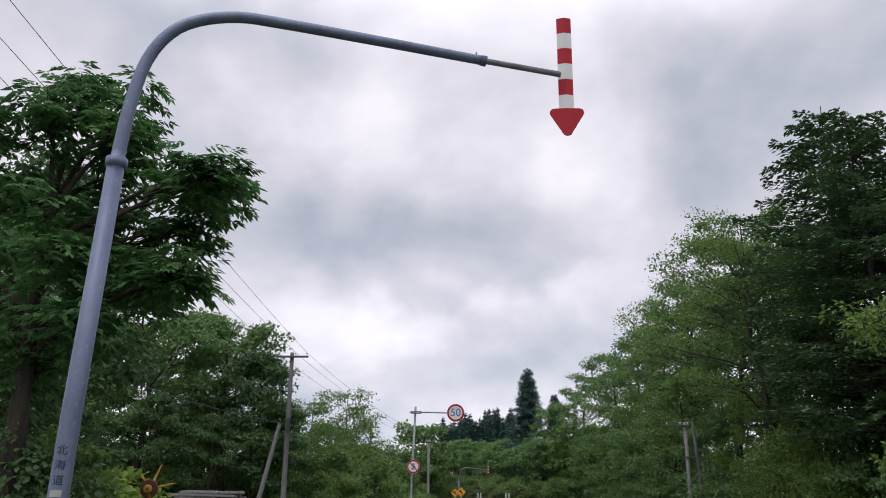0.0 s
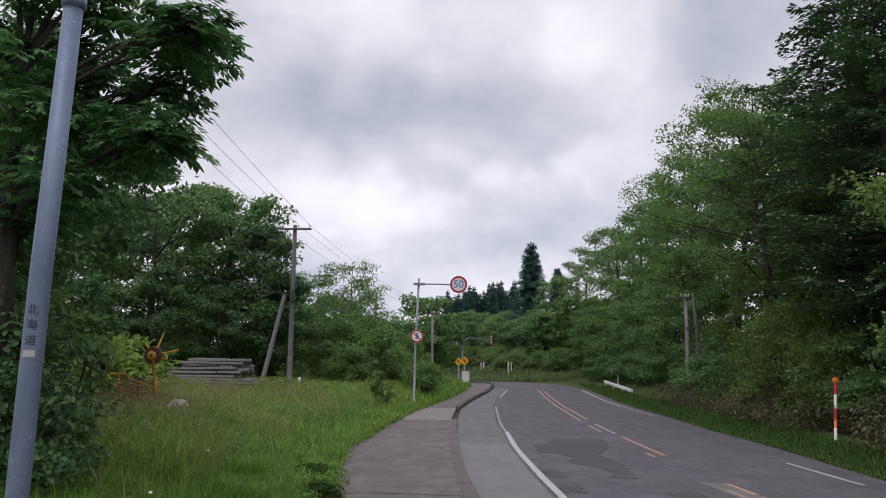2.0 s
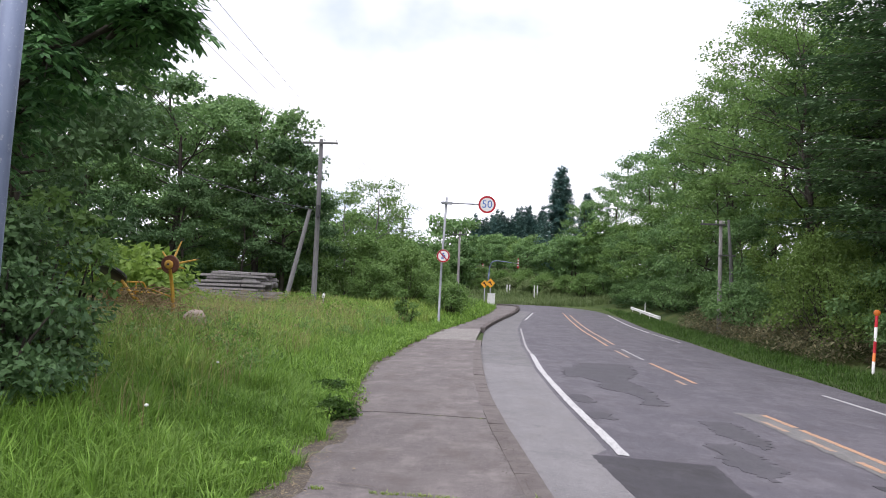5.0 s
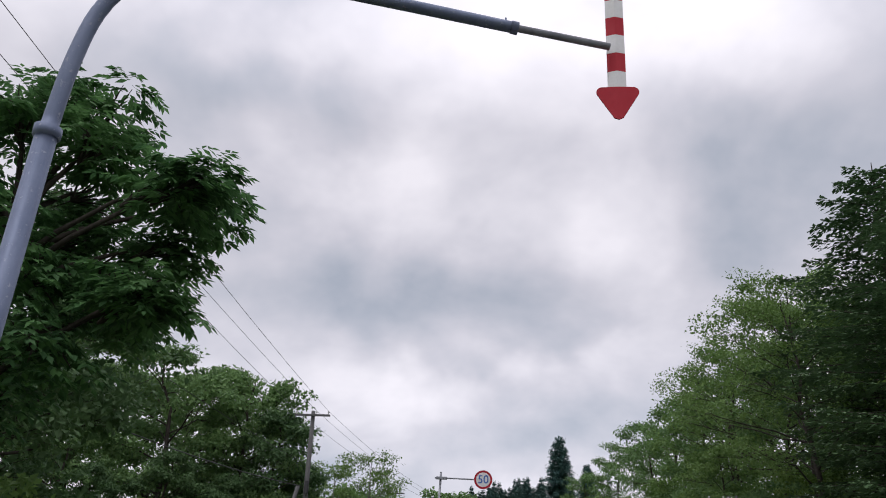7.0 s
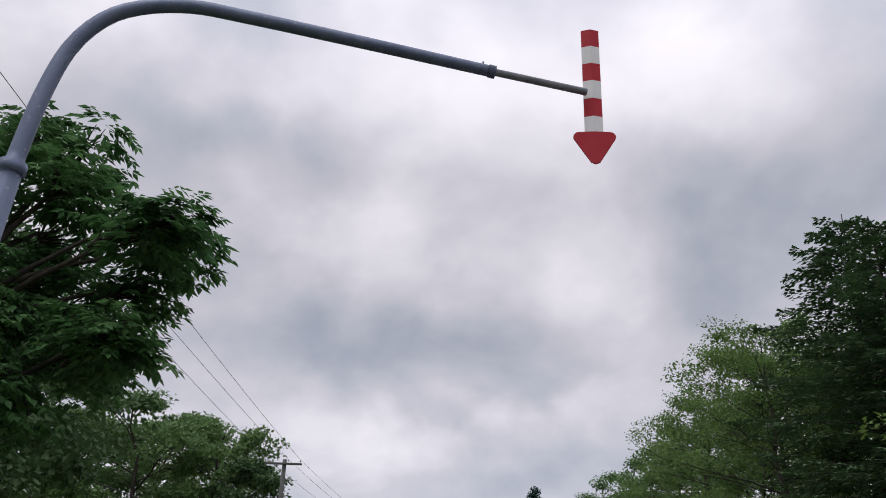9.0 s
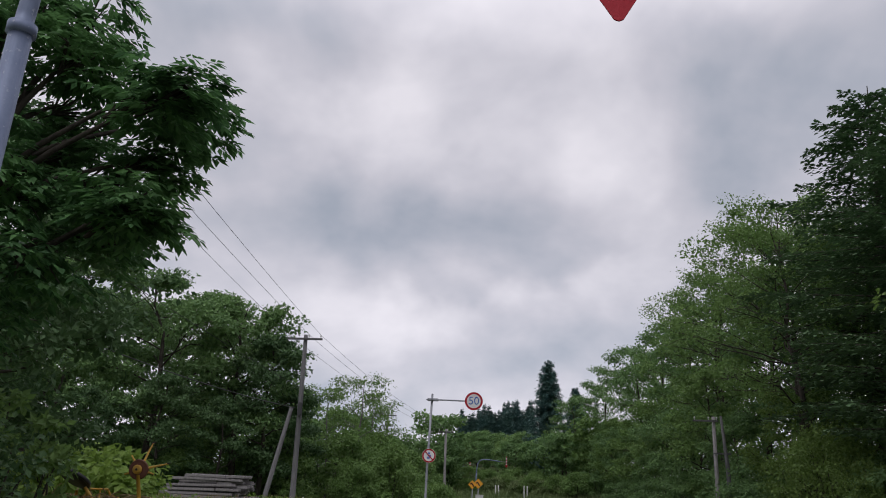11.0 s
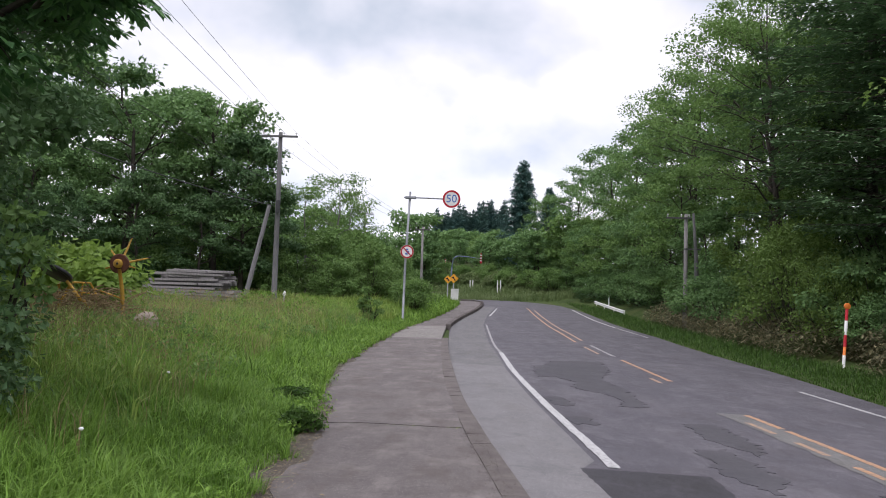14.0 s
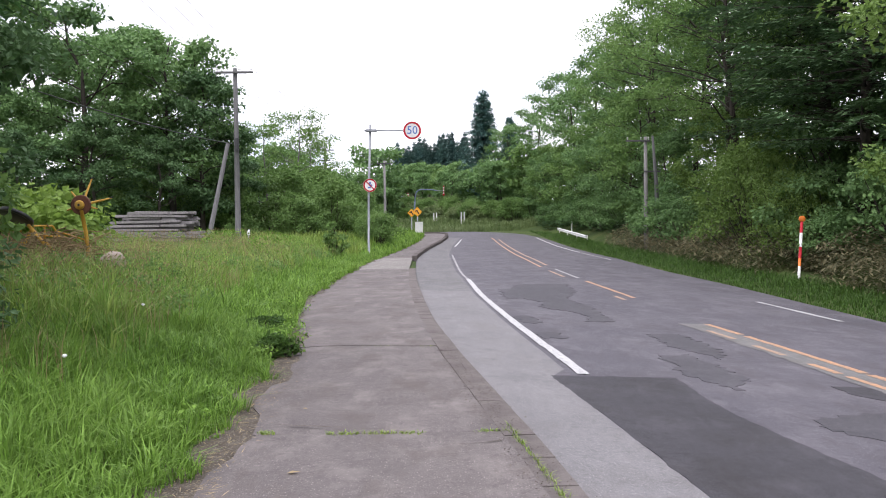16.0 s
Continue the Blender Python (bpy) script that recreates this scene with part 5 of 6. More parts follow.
def bush(name, label, seed, rx, ry, h, leaf, size, count, at, stems=12, group="roadside bushes", droop=0.3, turn=0.0, lump=0.42):
    """A low mass of leafy clumps on stems that spring from one root."""
    rng = np.random.default_rng(seed)
    ob = thing(name, label, "bush", (*at, gz(*at) - 0.05), group, turn=turn)
    n = max(14, count // 90)
    a, q = rng.uniform(0, 2 * math.pi, n), np.sqrt(rng.uniform(0, 1, n))
    z = rng.uniform(0.12, 1.0, n)
    wide = np.sqrt(np.clip(1.08 - z**2.2, 0.05, 1))
    c = np.stack([rx * q * wide * np.cos(a), ry * q * wide * np.sin(a), h * z * rng.uniform(0.85, 1.08, n)], -1)
    tubes = []
    for e in c[:: max(1, n // stems)]:
        b = e * (0.25, 0.25, 0)
        tubes.append(tube(np.array([b + (0, 0, -0.1), (b + e) / 2 + rng.normal(size=3) * 0.05 * h, e]), [0.03, 0.02, 0.008], 5, False))
    part("woody_base", join(*tubes), M_BARK, ob, "", True)
    part("foliage", clumps(c, lump * min(rx, h) * rng.uniform(0.6, 1.2, n), max(20, count // n), size, rng, droop), leaf, ob)
    return ob


def again(ob, x, y, turn, scale=1.0, sink=0.05, squash=1.0, label=""):
    """A copy of a plant, rooted at another place."""
    c = copy_thing(ob, pose(x, y, gz(x, y) - sink, 0, 0, turn))
    c.scale = (scale, scale, scale * squash)
    return tagged(c, label)


# the large tree behind the arrow pole, with feathered leaves
def pinnate_tree(at, seed):
    rng = np.random.default_rng(seed)
    ob = thing("walnut_tree", "dark green tree with long feathered leaves by the pavement", "tree", (*at, gz(*at) - 0.05))
    # crown lobes: place from the foot of the trunk, height over the pavement, and size
    lobes = [(0.19, -0.40, 6.15, 0.51), (0.43, 0.70, 6.91, 0.44), (0.04, -0.40, 5.18, 0.59), (0.42, 0.70, 5.85, 0.58), (1.82, -0.40, 5.41, 0.34), (1.94, 0.70, 5.67, 0.29), (0.66, -0.40, 4.43, 0.53), (0.99, 0.70, 4.95, 0.47),
             (2.00, -0.40, 4.32, 0.22), (-0.51, 0.70, 3.96, 0.64), (1.02, -0.40, 3.78, 0.40), (1.14, 0.70, 4.32, 0.27), (-0.90, -0.40, 5.84, 0.80), (-1.51, 0.70, 4.63, 1.00), (2.24, -0.40, 5.47, 0.17), (-0.11, 0.70, 7.18, 0.33),
             (1.63, 0.50, 5.10, 0.28), (1.78, -0.30, 4.22, 0.26), (0.46, 0.60, 5.11, 0.43), (0.11, 0.30, 3.27, 0.54), (0.77, 0.10, 6.12, 0.39)]
    foot = gz(*at)
    k = np.linspace(0, 1, 8)
    trunk = np.c_[0.2 * k**2 + 0.05 * np.sin(5 * k), 0.1 * np.sin(4 * k), k * 4.9 - 0.3 * (k == 0)]
    tubes, ends = [tube(trunk, 0.19 * (1 - 0.85 * k), 10, False)], []
    for x, y, z, r in lobes:
        c = np.array((x, y, z - foot))
        t0 = np.clip((c[2] - 0.45 * math.hypot(x, y)) / 4.9, 0.3, 0.95)
        p0 = np.array([np.interp(t0, k, trunk[:, q]) for q in range(3)])
        q = np.array([p0, p0 + (c - p0) * 0.35 + (0, 0, 0.12), p0 + (c - p0) * 0.7 + (0, 0, 0.1), c])
        tubes.append(tube(q, [0.045, 0.032, 0.022, 0.01], 6, False))
        for m in range(int(8 + 18 * r * r)):
            e = c + unit(rng.normal(size=3)) * r * rng.uniform(0.35, 1.0) * (1, 1.5, 0.9)
            tubes.append(tube(np.array([p0 + (c - p0) * 0.75, (c + e) / 2 + rng.normal(size=3) * 0.04, e]), [0.018, 0.012, 0.005], 4, False))
            ends.append(e)
    ends = np.array(ends)
    part("trunk", join(*tubes), M_BARK, ob, "brown trunk and spreading limbs", True)
    n = 10
    c = np.repeat(ends, n, 0)
    m = len(c)
    o = unit(rng.normal(size=(m, 3)))
    p = c + o * (rng.uniform(0.1, 1, m) ** 0.6 * 0.22)[:, None] * (1, 1, 0.75)
    a = np.arctan2(o[:, 1], o[:, 0]) + rng.normal(size=m) * 0.6
    r = np.stack([np.cos(a), np.sin(a), rng.uniform(-0.45, 0.4, m)], -1)
    r = unit(r)
    L = rng.uniform(0.17, 0.32, m)
    parts_ = []
    for k in range(4):
        f = 0.25 + 0.22 * k
        b = p + r * (L * f)[:, None] + np.array([0, 0, -1.0]) * (0.22 * L * f * f)[:, None]
        for s in (-1, 1):
            side = unit(np.cross(r, (0, 0, 1.0))) * s
            d = unit(0.75 * side + 0.55 * r + np.array([0, 0, -0.45]) + rng.normal(size=(m, 3)) * 0.12)
            z = rng.uniform(0.1, 0.165, m)
            parts_.append(leaves(b, d, np.tile((0, 0, 1.0), (m, 1)) + rng.normal(size=(m, 3)) * 0.25, z, z * 0.22, 0.25))
    b = p + r * L[:, None] + np.array([0, 0, -1.0]) * (0.22 * L)[:, None]
    z = rng.uniform(0.09, 0.14, m)
    parts_.append(leaves(b, r + (0, 0, -0.5), np.tile((0, 0, 1.0), (m, 1)), z, z * 0.26, 0.25))
    part("crown", join(*parts_), M_LEAF_NEAR, ob, "hanging feathered leaves")
    return ob


pinnate_tree((-5.1, 6.9), 21)
broad_tree("roadside_tree", "light green leafy tree behind the walnut", 22, 8.0, 3.0, M_LEAF_DARK, M_BARK, 0.15, 85, 0.1, 22, 8, 0.13, 0.6, at=(-10.3, 13.8))
broad_tree("roadside_tree", "dark leafy tree standing close behind the walnut", 24, 6.3, 2.3, M_LEAF_DARK, M_BARK, 0.14, 80, 0.08, 20, 8, 0.11, 0.55, at=(-7.9, 11.8))
broad_tree("roadside_tree", "dark broadleaf tree further into the field", 23, 8.2, 3.2, M_LEAF_DARK, M_BARK, 0.18, 85, 0.1, 19, 7, 0.16, 0.7, at=(-15.5, 19.5))

# bushes under the tree, by the pole
bush("roadside_bush", "dense dark green bush with small leaves beside pole", 31, 1.25, 1.1, 2.0, M_LEAF_DARK, 0.085, 9000, (-5.25, 7.3), 26, lump=0.3)
bush("roadside_bush", "dense dark green bush with small leaves beside pole", 32, 1.0, 0.9, 1.5, M_LEAF_DARK, 0.08, 5000, (-4.75, 6.6), 20, lump=0.3)
bush("roadside_bush", "light green leafy sapling bush above darker shrubs", 33, 0.75, 0.7, 2.25, M_LEAF_LIGHT, 0.11, 2200, (-5.3, 8.6), 14, lump=0.3)
bush("roadside_bush", "dark green shrub spilling toward the grass", 34, 1.6, 1.3, 1.7, M_LEAF_DARK, 0.09, 6000, (-7.2, 7.0), 20, lump=0.3)

# knotweed with large yellow-green leaves behind the rake
for k, (x, y, h, s) in enumerate(((-10.0, 20.5, 1.85, 1.2), (-11.8, 21.5, 2.15, 1.6), (-13.6, 20.5, 2.6, 1.5), (-11.3, 23.5, 2.1, 1.5))):
    bush("knotweed", "tall yellow-green knotweed with large leaves", 40 + k, s, s, h, M_LEAF_YELLOW, 0.25, 1700, (x, y), 20, "knotweed clumps", 0.5)

# tall trees behind the field
wood_a = broad_tree("field_tree", "tall dark broadleaf tree behind the field", 50, 13.2, 4.7, M_LEAF_OAK, M_BARK, 0.24, 80, 0.2, 20, 8, 0.24, 0.7, at=(-19.5, 44))
wood_b = broad_tree("field_tree", "tall broadleaf tree with gaps in its crown", 51, 12.0, 4.0, M_LEAF_OAK, M_BARK, 0.23, 75, 0.22, 18, 7, 0.22, 0.68, at=(-14.8, 45))
wood_c = broad_tree("field_tree", "slim broadleaf tree with a tufted top", 52, 9.7, 2.4, M_LEAF_DARK, M_BARK, 0.2, 85, 0.15, 17, 6, 0.16, 0.7, at=(-12.9, 44))
wood_d = broad_tree("field_tree", "pale airy tree with thin crown behind bushes", 53, 8.8, 2.7, M_LEAF_LIGHT, M_BARK_PALE, 0.17, 34, 0.3, 15, 6, 0.12, 0.7, at=(-10.3, 57))
for x, y, t, s in ((-24.5, 43, 70, 1.05), (-29.5, 42, 200, 1.0), (-34.5, 45, 20, 1.1), (-21.5, 52, 140, 1.0), (-40, 42, 300, 1.1), (-27, 54, 33, 1.05)):
    again(wood_a, x, y, t, s)
for x, y, t, s in ((-16.6, 50, 100, 0.97), (-22.4, 39, 250, 0.72), (-32, 50, 10, 1.1), (-26, 36, 170, 0.7)):
    again(wood_b, x, y, t, s)
for x, y, t, s in ((-17.2, 40.5, 60, 0.72), (-14.4, 41.5, 190, 0.6), (-20, 38, 280, 0.6), (-12.2, 47, 15, 0.75)):
    again(wood_c, x, y, t, s)
for x, y, t, s in ((-9.6, 61, 120, 0.86), (-12.8, 60, 210, 0.95)):
    again(wood_d, x, y, t, s)

# thicket between the utility pole and the bend
thick = bush("thicket_bush", "rounded bright green thicket bush behind the field", 60, 2.6, 2.2, 4.1, M_LEAF_LIGHT, 0.2, 6500, (-9.6, 49), 20, "thicket bushes", lump=0.3)
for x, y, t, s in ((-7.0, 50.5, 40, 0.85), (-11.6, 46, 120, 0.75), (-8.2, 46.5, 220, 0.62), (-7.0, 54.5, 300, 0.7), (-13.8, 47, 10, 0.9), (-16.5, 41, 75, 0.65), (-6.6, 58, 170, 0.85), (-6.6, 66, 20, 0.75), (-8.8, 56, 20, 1.05), (-19.5, 40, 200, 0.75), (-23.5, 39, 30, 0.8), (-14.5, 53, 90, 1.0), (-18.5, 52, 0, 1.05), (-23, 51, 120, 1.0), (-28, 48, 200, 1.1), (-21, 46, 300, 0.9), (-17, 45.5, 60, 0.85)):
    again(thick, x, y, t, s)
small = bush("young_shrub", "small bright green young shrub in the grass", 61, 0.5, 0.5, 1.55, M_LEAF_LIGHT, 0.13, 1300, (-4.85, 36.5), 10, "young shrubs")
corner = bush("corner_bush", "light green weedy bush at the bend", 62, 1.7, 1.5, 1.95, M_LEAF_LIGHT, 0.13, 4200, (-3.95, 49), 20, "corner bushes", lump=0.3)
again(corner, -4.6, 53.5, 90, 0.9)
again(corner, -4.9, 57.5, 200, 0.85)
again(small, -9.6, 36.5, 50, 0.7)
again(small, -12.6, 34.8, 150, 0.75)

# beyond the bend: woods on the rising ground, a line of dark spruces and a tall cedar
far_a = broad_tree("hill_tree", "mid-green broadleaf tree on the far slope", 70, 8.0, 3.6, M_LEAF_OAK, M_BARK, 0.46, 34, 0.12, 15, 6, 0.18, 1.0, at=(-8, 98), group="trees on the far slope")
far_b = broad_tree("hill_tree", "light green broadleaf tree on the far slope", 71, 7.0, 3.4, M_LEAF_LIGHT, M_BARK, 0.44, 32, 0.12, 14, 6, 0.16, 1.0, at=(10.5, 92), group="trees on the far slope")
fr = random.Random(8)
for k in range(36):
    x, y = -32 + 46 * ((k * 0.618) % 1), 104 + 46 * ((k * 0.755) % 1)
    again(far_a if k % 3 else far_b, x, y, fr.uniform(0, 360), fr.uniform(0.45, 0.7) * (0.62 if x < -9 else 1.0))
for x, y, s in ((-12, 88, 0.8), (-17, 93, 0.9), (-22, 86, 1.0), (-6.5, 95, 0.62), (-9.5, 92, 0.7), (7, 96, 0.75), (4.5, 100, 0.7), (1, 102, 0.6), (-28, 78, 1.0), (-20, 72, 1.0), (-14, 69, 0.85), (-26, 64, 1.0)):
    again(far_a if s < 0.9 else far_b, x, y, fr.uniform(0, 360), s)
scrub = bush("slope_scrub", "pale yellow-green scrub on the slope past the bend", 63, 1.8, 1.4, 1.25, M_SCRUB, 0.16, 2600, (-1.5, 95), 12, "scrub on the far slope", lump=0.4)
for k in range(60):
    x, y = -9 + 18 * ((k * 0.618) % 1), 90.0 + 20 * ((k * 0.377) % 1) - 4.0 * max(0.0, (k * 0.618) % 1 - 0.6)
    again(scrub if k % 3 else corner, x, y, fr.uniform(0, 360), fr.uniform(0.7, 1.15), label="low green scrub on the slope past the bend")
for x, y, s in ((-4, 93.5, 0.55), (0, 94.5, 0.5), (3.2, 92.5, 0.6), (5.6, 89.8, 0.7), (7.5, 86.5, 0.85), (-7, 90.5, 0.5)):
    again(corner, x, y, fr.uniform(0, 360), s * 1.5)
spruce = conifer("spruce", "narrow dark spruce on the far ridge", 72, 12.0, 3.0, M_NEEDLE_HAZY, (-9.6, 178), 0.2, 0.5, 0.2, 1.3, 0.02, 1.1, 0.9, "dark spruces on the ridge")
for k in range(20):
    x = -8.9 + 0.72 * k + fr.uniform(-0.3, 0.3)
    again(spruce, x, 176 + fr.uniform(-3, 5), fr.uniform(0, 360), 0.86 + 0.008 * k + fr.uniform(-0.1, 0.12))
cedar = conifer("cedar", "tall narrow dark cedar rising over the woods", 73, 15.2, 4.2, M_NEEDLE_HAZY, (5.4, 107), 0.2, 0.5, 0.22, 2.0, 0.03, 0.9, 0.62)
again(cedar, 9.3, 112, 80, 0.78)
conifer("young_fir", "thin sparse young fir top above roadside trees", 74, 11.0, 1.2, M_NEEDLE_HAZY, (10.9, 101), 0.1, 0.75, 0.12, 0.55, 0.3, 0.7, 0.9)

# the wooded bank across the road
right_a = broad_tree("bank_tree", "tall leafy tree on the roadside bank", 80, 15.5, 4.6, M_LEAF_OAK, M_BARK, 0.27, 56, 0.1, 21, 7, 0.2, 0.85, at=(15.6, 60), group="trees on the bank")
right_b = broad_tree("bank_tree", "light green airy tree leaning over the road", 81, 14.2, 4.9, M_LEAF_LIGHT, M_BARK, 0.16, 50, 0.3, 23, 8, 0.17, 0.65, at=(13.3, 36.6), group="trees on the bank", turn=65)
right_c = broad_tree("bank_tree", "mid-green bushy tree at the foot of the bank", 82, 7.0, 3.0, M_LEAF_OAK, M_BARK, 0.2, 75, 0.06, 16, 6, 0.14, 0.75, at=(13.0, 63), group="trees on the bank")
right_d = broad_tree("bank_tree", "light green bushy tree at the foot of the bank", 85, 8.5, 3.2, M_LEAF_LIGHT, M_BARK, 0.2, 75, 0.05, 17, 6, 0.14, 0.75, at=(12.8, 52), group="trees on the bank")
fir = layered_fir("fir_tree", "broad dark fir with drooping layered boughs", 83, 15.6, 4.9, M_NEEDLE, (14.6, 28.2))
for x, y, t, s in ((15.4, 69, 20, 1.02), (14.6, 78, 130, 1.05), (13.8, 87, 250, 1.0), (19.5, 54, 310, 1.0), (20, 66, 60, 1.0), (19.5, 80, 170, 1.0), (24, 44, 210, 1.05), (25, 60, 90, 1.05), (11.6, 97, 10, 0.88), (17.5, 94, 100, 0.95), (30, 50, 0, 1.0),
                   (17.5, 40, 70, 0.85), (18.5, 23, 20, 0.8), (23, 26, 240, 0.9), (17.5, 47, 280, 0.95), (19, 16, 300, 0.8), (24, 35, 33, 0.9), (8.2, 101, 200, 0.7), (25, 16, 120, 0.9)):
    again(right_a, x, y, t, s)
for x, y, t, s in ((15.3, 43.5, 190, 1.12), (15.6, 50.5, 310, 1.18), (14.6, 57, 30, 1.1)):
    again(right_b, x, y, t, s)
for x, y, t, s in ((12.9, 71, 100, 0.95), (12.6, 79, 200, 0.95), (11.2, 88, 290, 0.9), (12.9, 56.5, 20, 0.95), (13.0, 47.5, 140, 0.8), (9.2, 93, 60, 0.9), (6.5, 97, 100, 0.8), (16.2, 33, 10, 0.9), (17, 28, 50, 0.9), (16.8, 23.5, 200, 0.85)):
    again(right_c, x, y, t, s)
for x, y, t, s in ((13.0, 67, 60, 0.95), (12.4, 75, 160, 0.95), (12.0, 83.5, 310, 0.9), (10.2, 90.5, 20, 0.8), (15.6, 36.5, 100, 0.85)):
    again(right_d, x, y, t, s)
for x, y, t, s in ((19.8, 29.5, 80, 1.08), (15.7, 33.4, 200, 1.14), (17.0, 22.8, 260, 1.0), (20.5, 14, 20, 0.9)):
    again(fir, x, y, t, s)
near_r = broad_tree("bank_tree", "bright yellow-green leafy tree close to the verge", 84, 6.9, 3.0, M_LEAF_FRESH, M_BARK, 0.16, 70, 0.15, 15, 6, 0.14, 0.6, at=(13.1, 18.7), group="trees on the bank")
again(near_r, 16.5, 9.0, 120, 1.1)
again(near_r, 13.1, 38.6, 200, 0.82, label="small yellow-green leafy tree over the verge")
yel = bush("bank_bush", "bright yellow-green bush overhanging the verge", 90, 2.6, 2.2, 3.4, M_LEAF_FRESH, 0.115, 9500, (13.5, 36.0), 18, "bushes on the bank", lump=0.3)
again(yel, 12.3, 32.2, 100, 1.0, squash=1.15)
again(yel, 12.4, 28.6, 220, 0.7, squash=1.1)
grn = bush("bank_bush", "dark green bush at the foot of the bank", 91, 2.2, 2.0, 2.6, M_LEAF_OAK, 0.17, 3800, (13.2, 43), 18, "bushes on the bank", lump=0.3)
for x, y, t, s in ((13.2, 28.5, 30, 0.95), (13.6, 24.0, 150, 1.0), (13.6, 20.0, 260, 0.9), (12.6, 48, 100, 0.9), (12.3, 53.5, 200, 0.9), (12.1, 60, 300, 0.95), (12.0, 66, 50, 0.9), (11.7, 73, 130, 0.9), (11.0, 80, 230, 0.85), (15.5, 31, 0, 1.3), (16, 26, 90, 1.3), (16.5, 21.5, 10, 1.3), (15.4, 40, 70, 1.3), (14.8, 15, 200, 1.0), (13.4, 12, 20, 0.8), (9.6, 85.8, 40, 0.85), (8.6, 89, 140, 0.85), (12.4, 57, 20, 0.8), (12.2, 63, 150, 0.85), (11.9, 69.5, 250, 0.85), (11.4, 76.5, 80, 0.85), (12.7, 45.5, 300, 0.8), (12.9, 40.5, 10, 0.75), (12.6, 26.3, 100, 0.6), (11.7, 42.2, 70, 0.9), (11.6, 38.6, 160, 0.8)):
    again(grn, x, y, t, s)


# ---- grass, one object a kind ----
def stuff(name, shape, material, label, category):
    return tagged(new(name, raw_mesh(name, *shape, material)), label, category, kind="stuff")


def scatter(rng, n, x0, x1, y0, y1, keep):
    """Places in a stretch of the plan; keep gives each the chance that it stays."""
    x, y = rng.uniform(x0, x1, n), rng.uniform(y0, y1, n)
    ok = rng.random(n) < keep(x, y)
    return x[ok], y[ok]


rng = np.random.default_rng(101)
inset = lambda x, y: walk_x(y) - x
tuft = lambda x, y, s, seed: 0.5 + 0.5 * hills(x, y, s, seed)


def grass_patch(name, n, x0, x1, y0, y1, keep, tall, width, material, label, lean=(0.15, 0.75)):
    x, y = scatter(rng, n, x0, x1, y0, y1, keep)
    h = tall(x, y) * rng.uniform(0.55, 1.2, len(x))
    b = np.stack([x, y, ground_z(x, y) - 0.02], -1)
    return stuff(name, blades(b, h, rng.uniform(*lean, len(x)), width * rng.uniform(0.6, 1.4, len(x)), rng), material, label, "grass")


def near_tall(x, y):
    q = inset(x, y)
    return (0.12 + 0.42 * np.clip(q / 2.2, 0, 1)) * (0.6 + 0.6 * tuft(x, y, 0.55, 2))


def tufts(name, n, x0, x1, y0, y1, keep, per, tall, width, material, label, lean=(0.25, 1.1), radius=0.07):
    """Grass in tufts: blades that spring from one root and arch outwards."""
    x, y = scatter(rng, n, x0, x1, y0, y1, keep)
    h0 = tall(x, y) * rng.uniform(0.6, 1.25, len(x))
    a = rng.uniform(0, 2 * math.pi, (len(x), per))
    r = radius * np.sqrt(rng.uniform(0, 1, (len(x), per)))
    bx, by = (x[:, None] + r * np.cos(a)).ravel(), (y[:, None] + r * np.sin(a)).ravel()
    b = np.stack([bx, by, ground_z(bx, by) - 0.02], -1)
    m = len(bx)
    h = np.repeat(h0, per) * rng.uniform(0.55, 1.1, m)
    return stuff(name, blades(b, h, rng.uniform(*lean, m), width * rng.uniform(0.6, 1.3, m), rng, a.ravel() + rng.normal(size=m) * 0.5), material, label, "grass")


ragged = lambda x, y: inset(x, y) > 0.02 + 0.3 * tuft(x, y, 0.35, 7) + 0.1 * np.clip(1 - np.abs(y - 5) / 3, 0, 1)
fade = lambda x, y: np.clip(1.3 - 0.03 * np.hypot(x, y), 0.25, 1)
grass_patch("verge_grass", 90000, -8.5, -0.6, 1.0, 13.5, lambda x, y: ragged(x, y) * np.clip(1.3 - 0.11 * inset(x, y), 0.15, 1), near_tall, 0.0062, M_GRASS, "lush bright green grass along the pavement", (0.15, 1.05))
tufts("verge_grass", 2600, -7.5, -0.8, 1.5, 14, lambda x, y: ragged(x, y) * (0.25 + 0.75 * (tuft(x, y, 0.8, 3) > 0.45)), 24, lambda x, y: 0.22 + 0.4 * np.clip(inset(x, y) / 2.0, 0, 1), 0.006, M_GRASS, "arching tufts of long grass by the pavement")
grass_patch("verge_grass", 18000, -7, 1.0, -9.0, 1.2, lambda x, y: inset(x, y) > 0.2, near_tall, 0.009, M_GRASS, "lush bright green grass along the pavement")
grass_patch("verge_grass", 60000, -9, -1.5, 13.0, 45, lambda x, y: (inset(x, y) > 0.16 * tuft(x, y, 0.5, 7)) * (inset(x, y) < 4.2) * np.clip(1.25 - 0.018 * y, 0.2, 1), lambda x, y: 0.2 + 0.4 * np.clip(inset(x, y) / 2.5, 0, 1), 0.011, M_GRASS, "bright green grass along the pavement", (0.2, 1.0))
tufts("verge_grass", 2600, -9, -1.5, 13.0, 40, lambda x, y: (inset(x, y) > 0.05) * (inset(x, y) < 4.5) * np.clip(1.2 - 0.02 * y, 0.3, 1), 18, lambda x, y: 0.3 + 0.35 * tuft(x, y, 0.9, 8) * np.clip(inset(x, y) / 1.5, 0.4, 1), 0.010, M_GRASS, "arching tufts of long grass by the pavement")
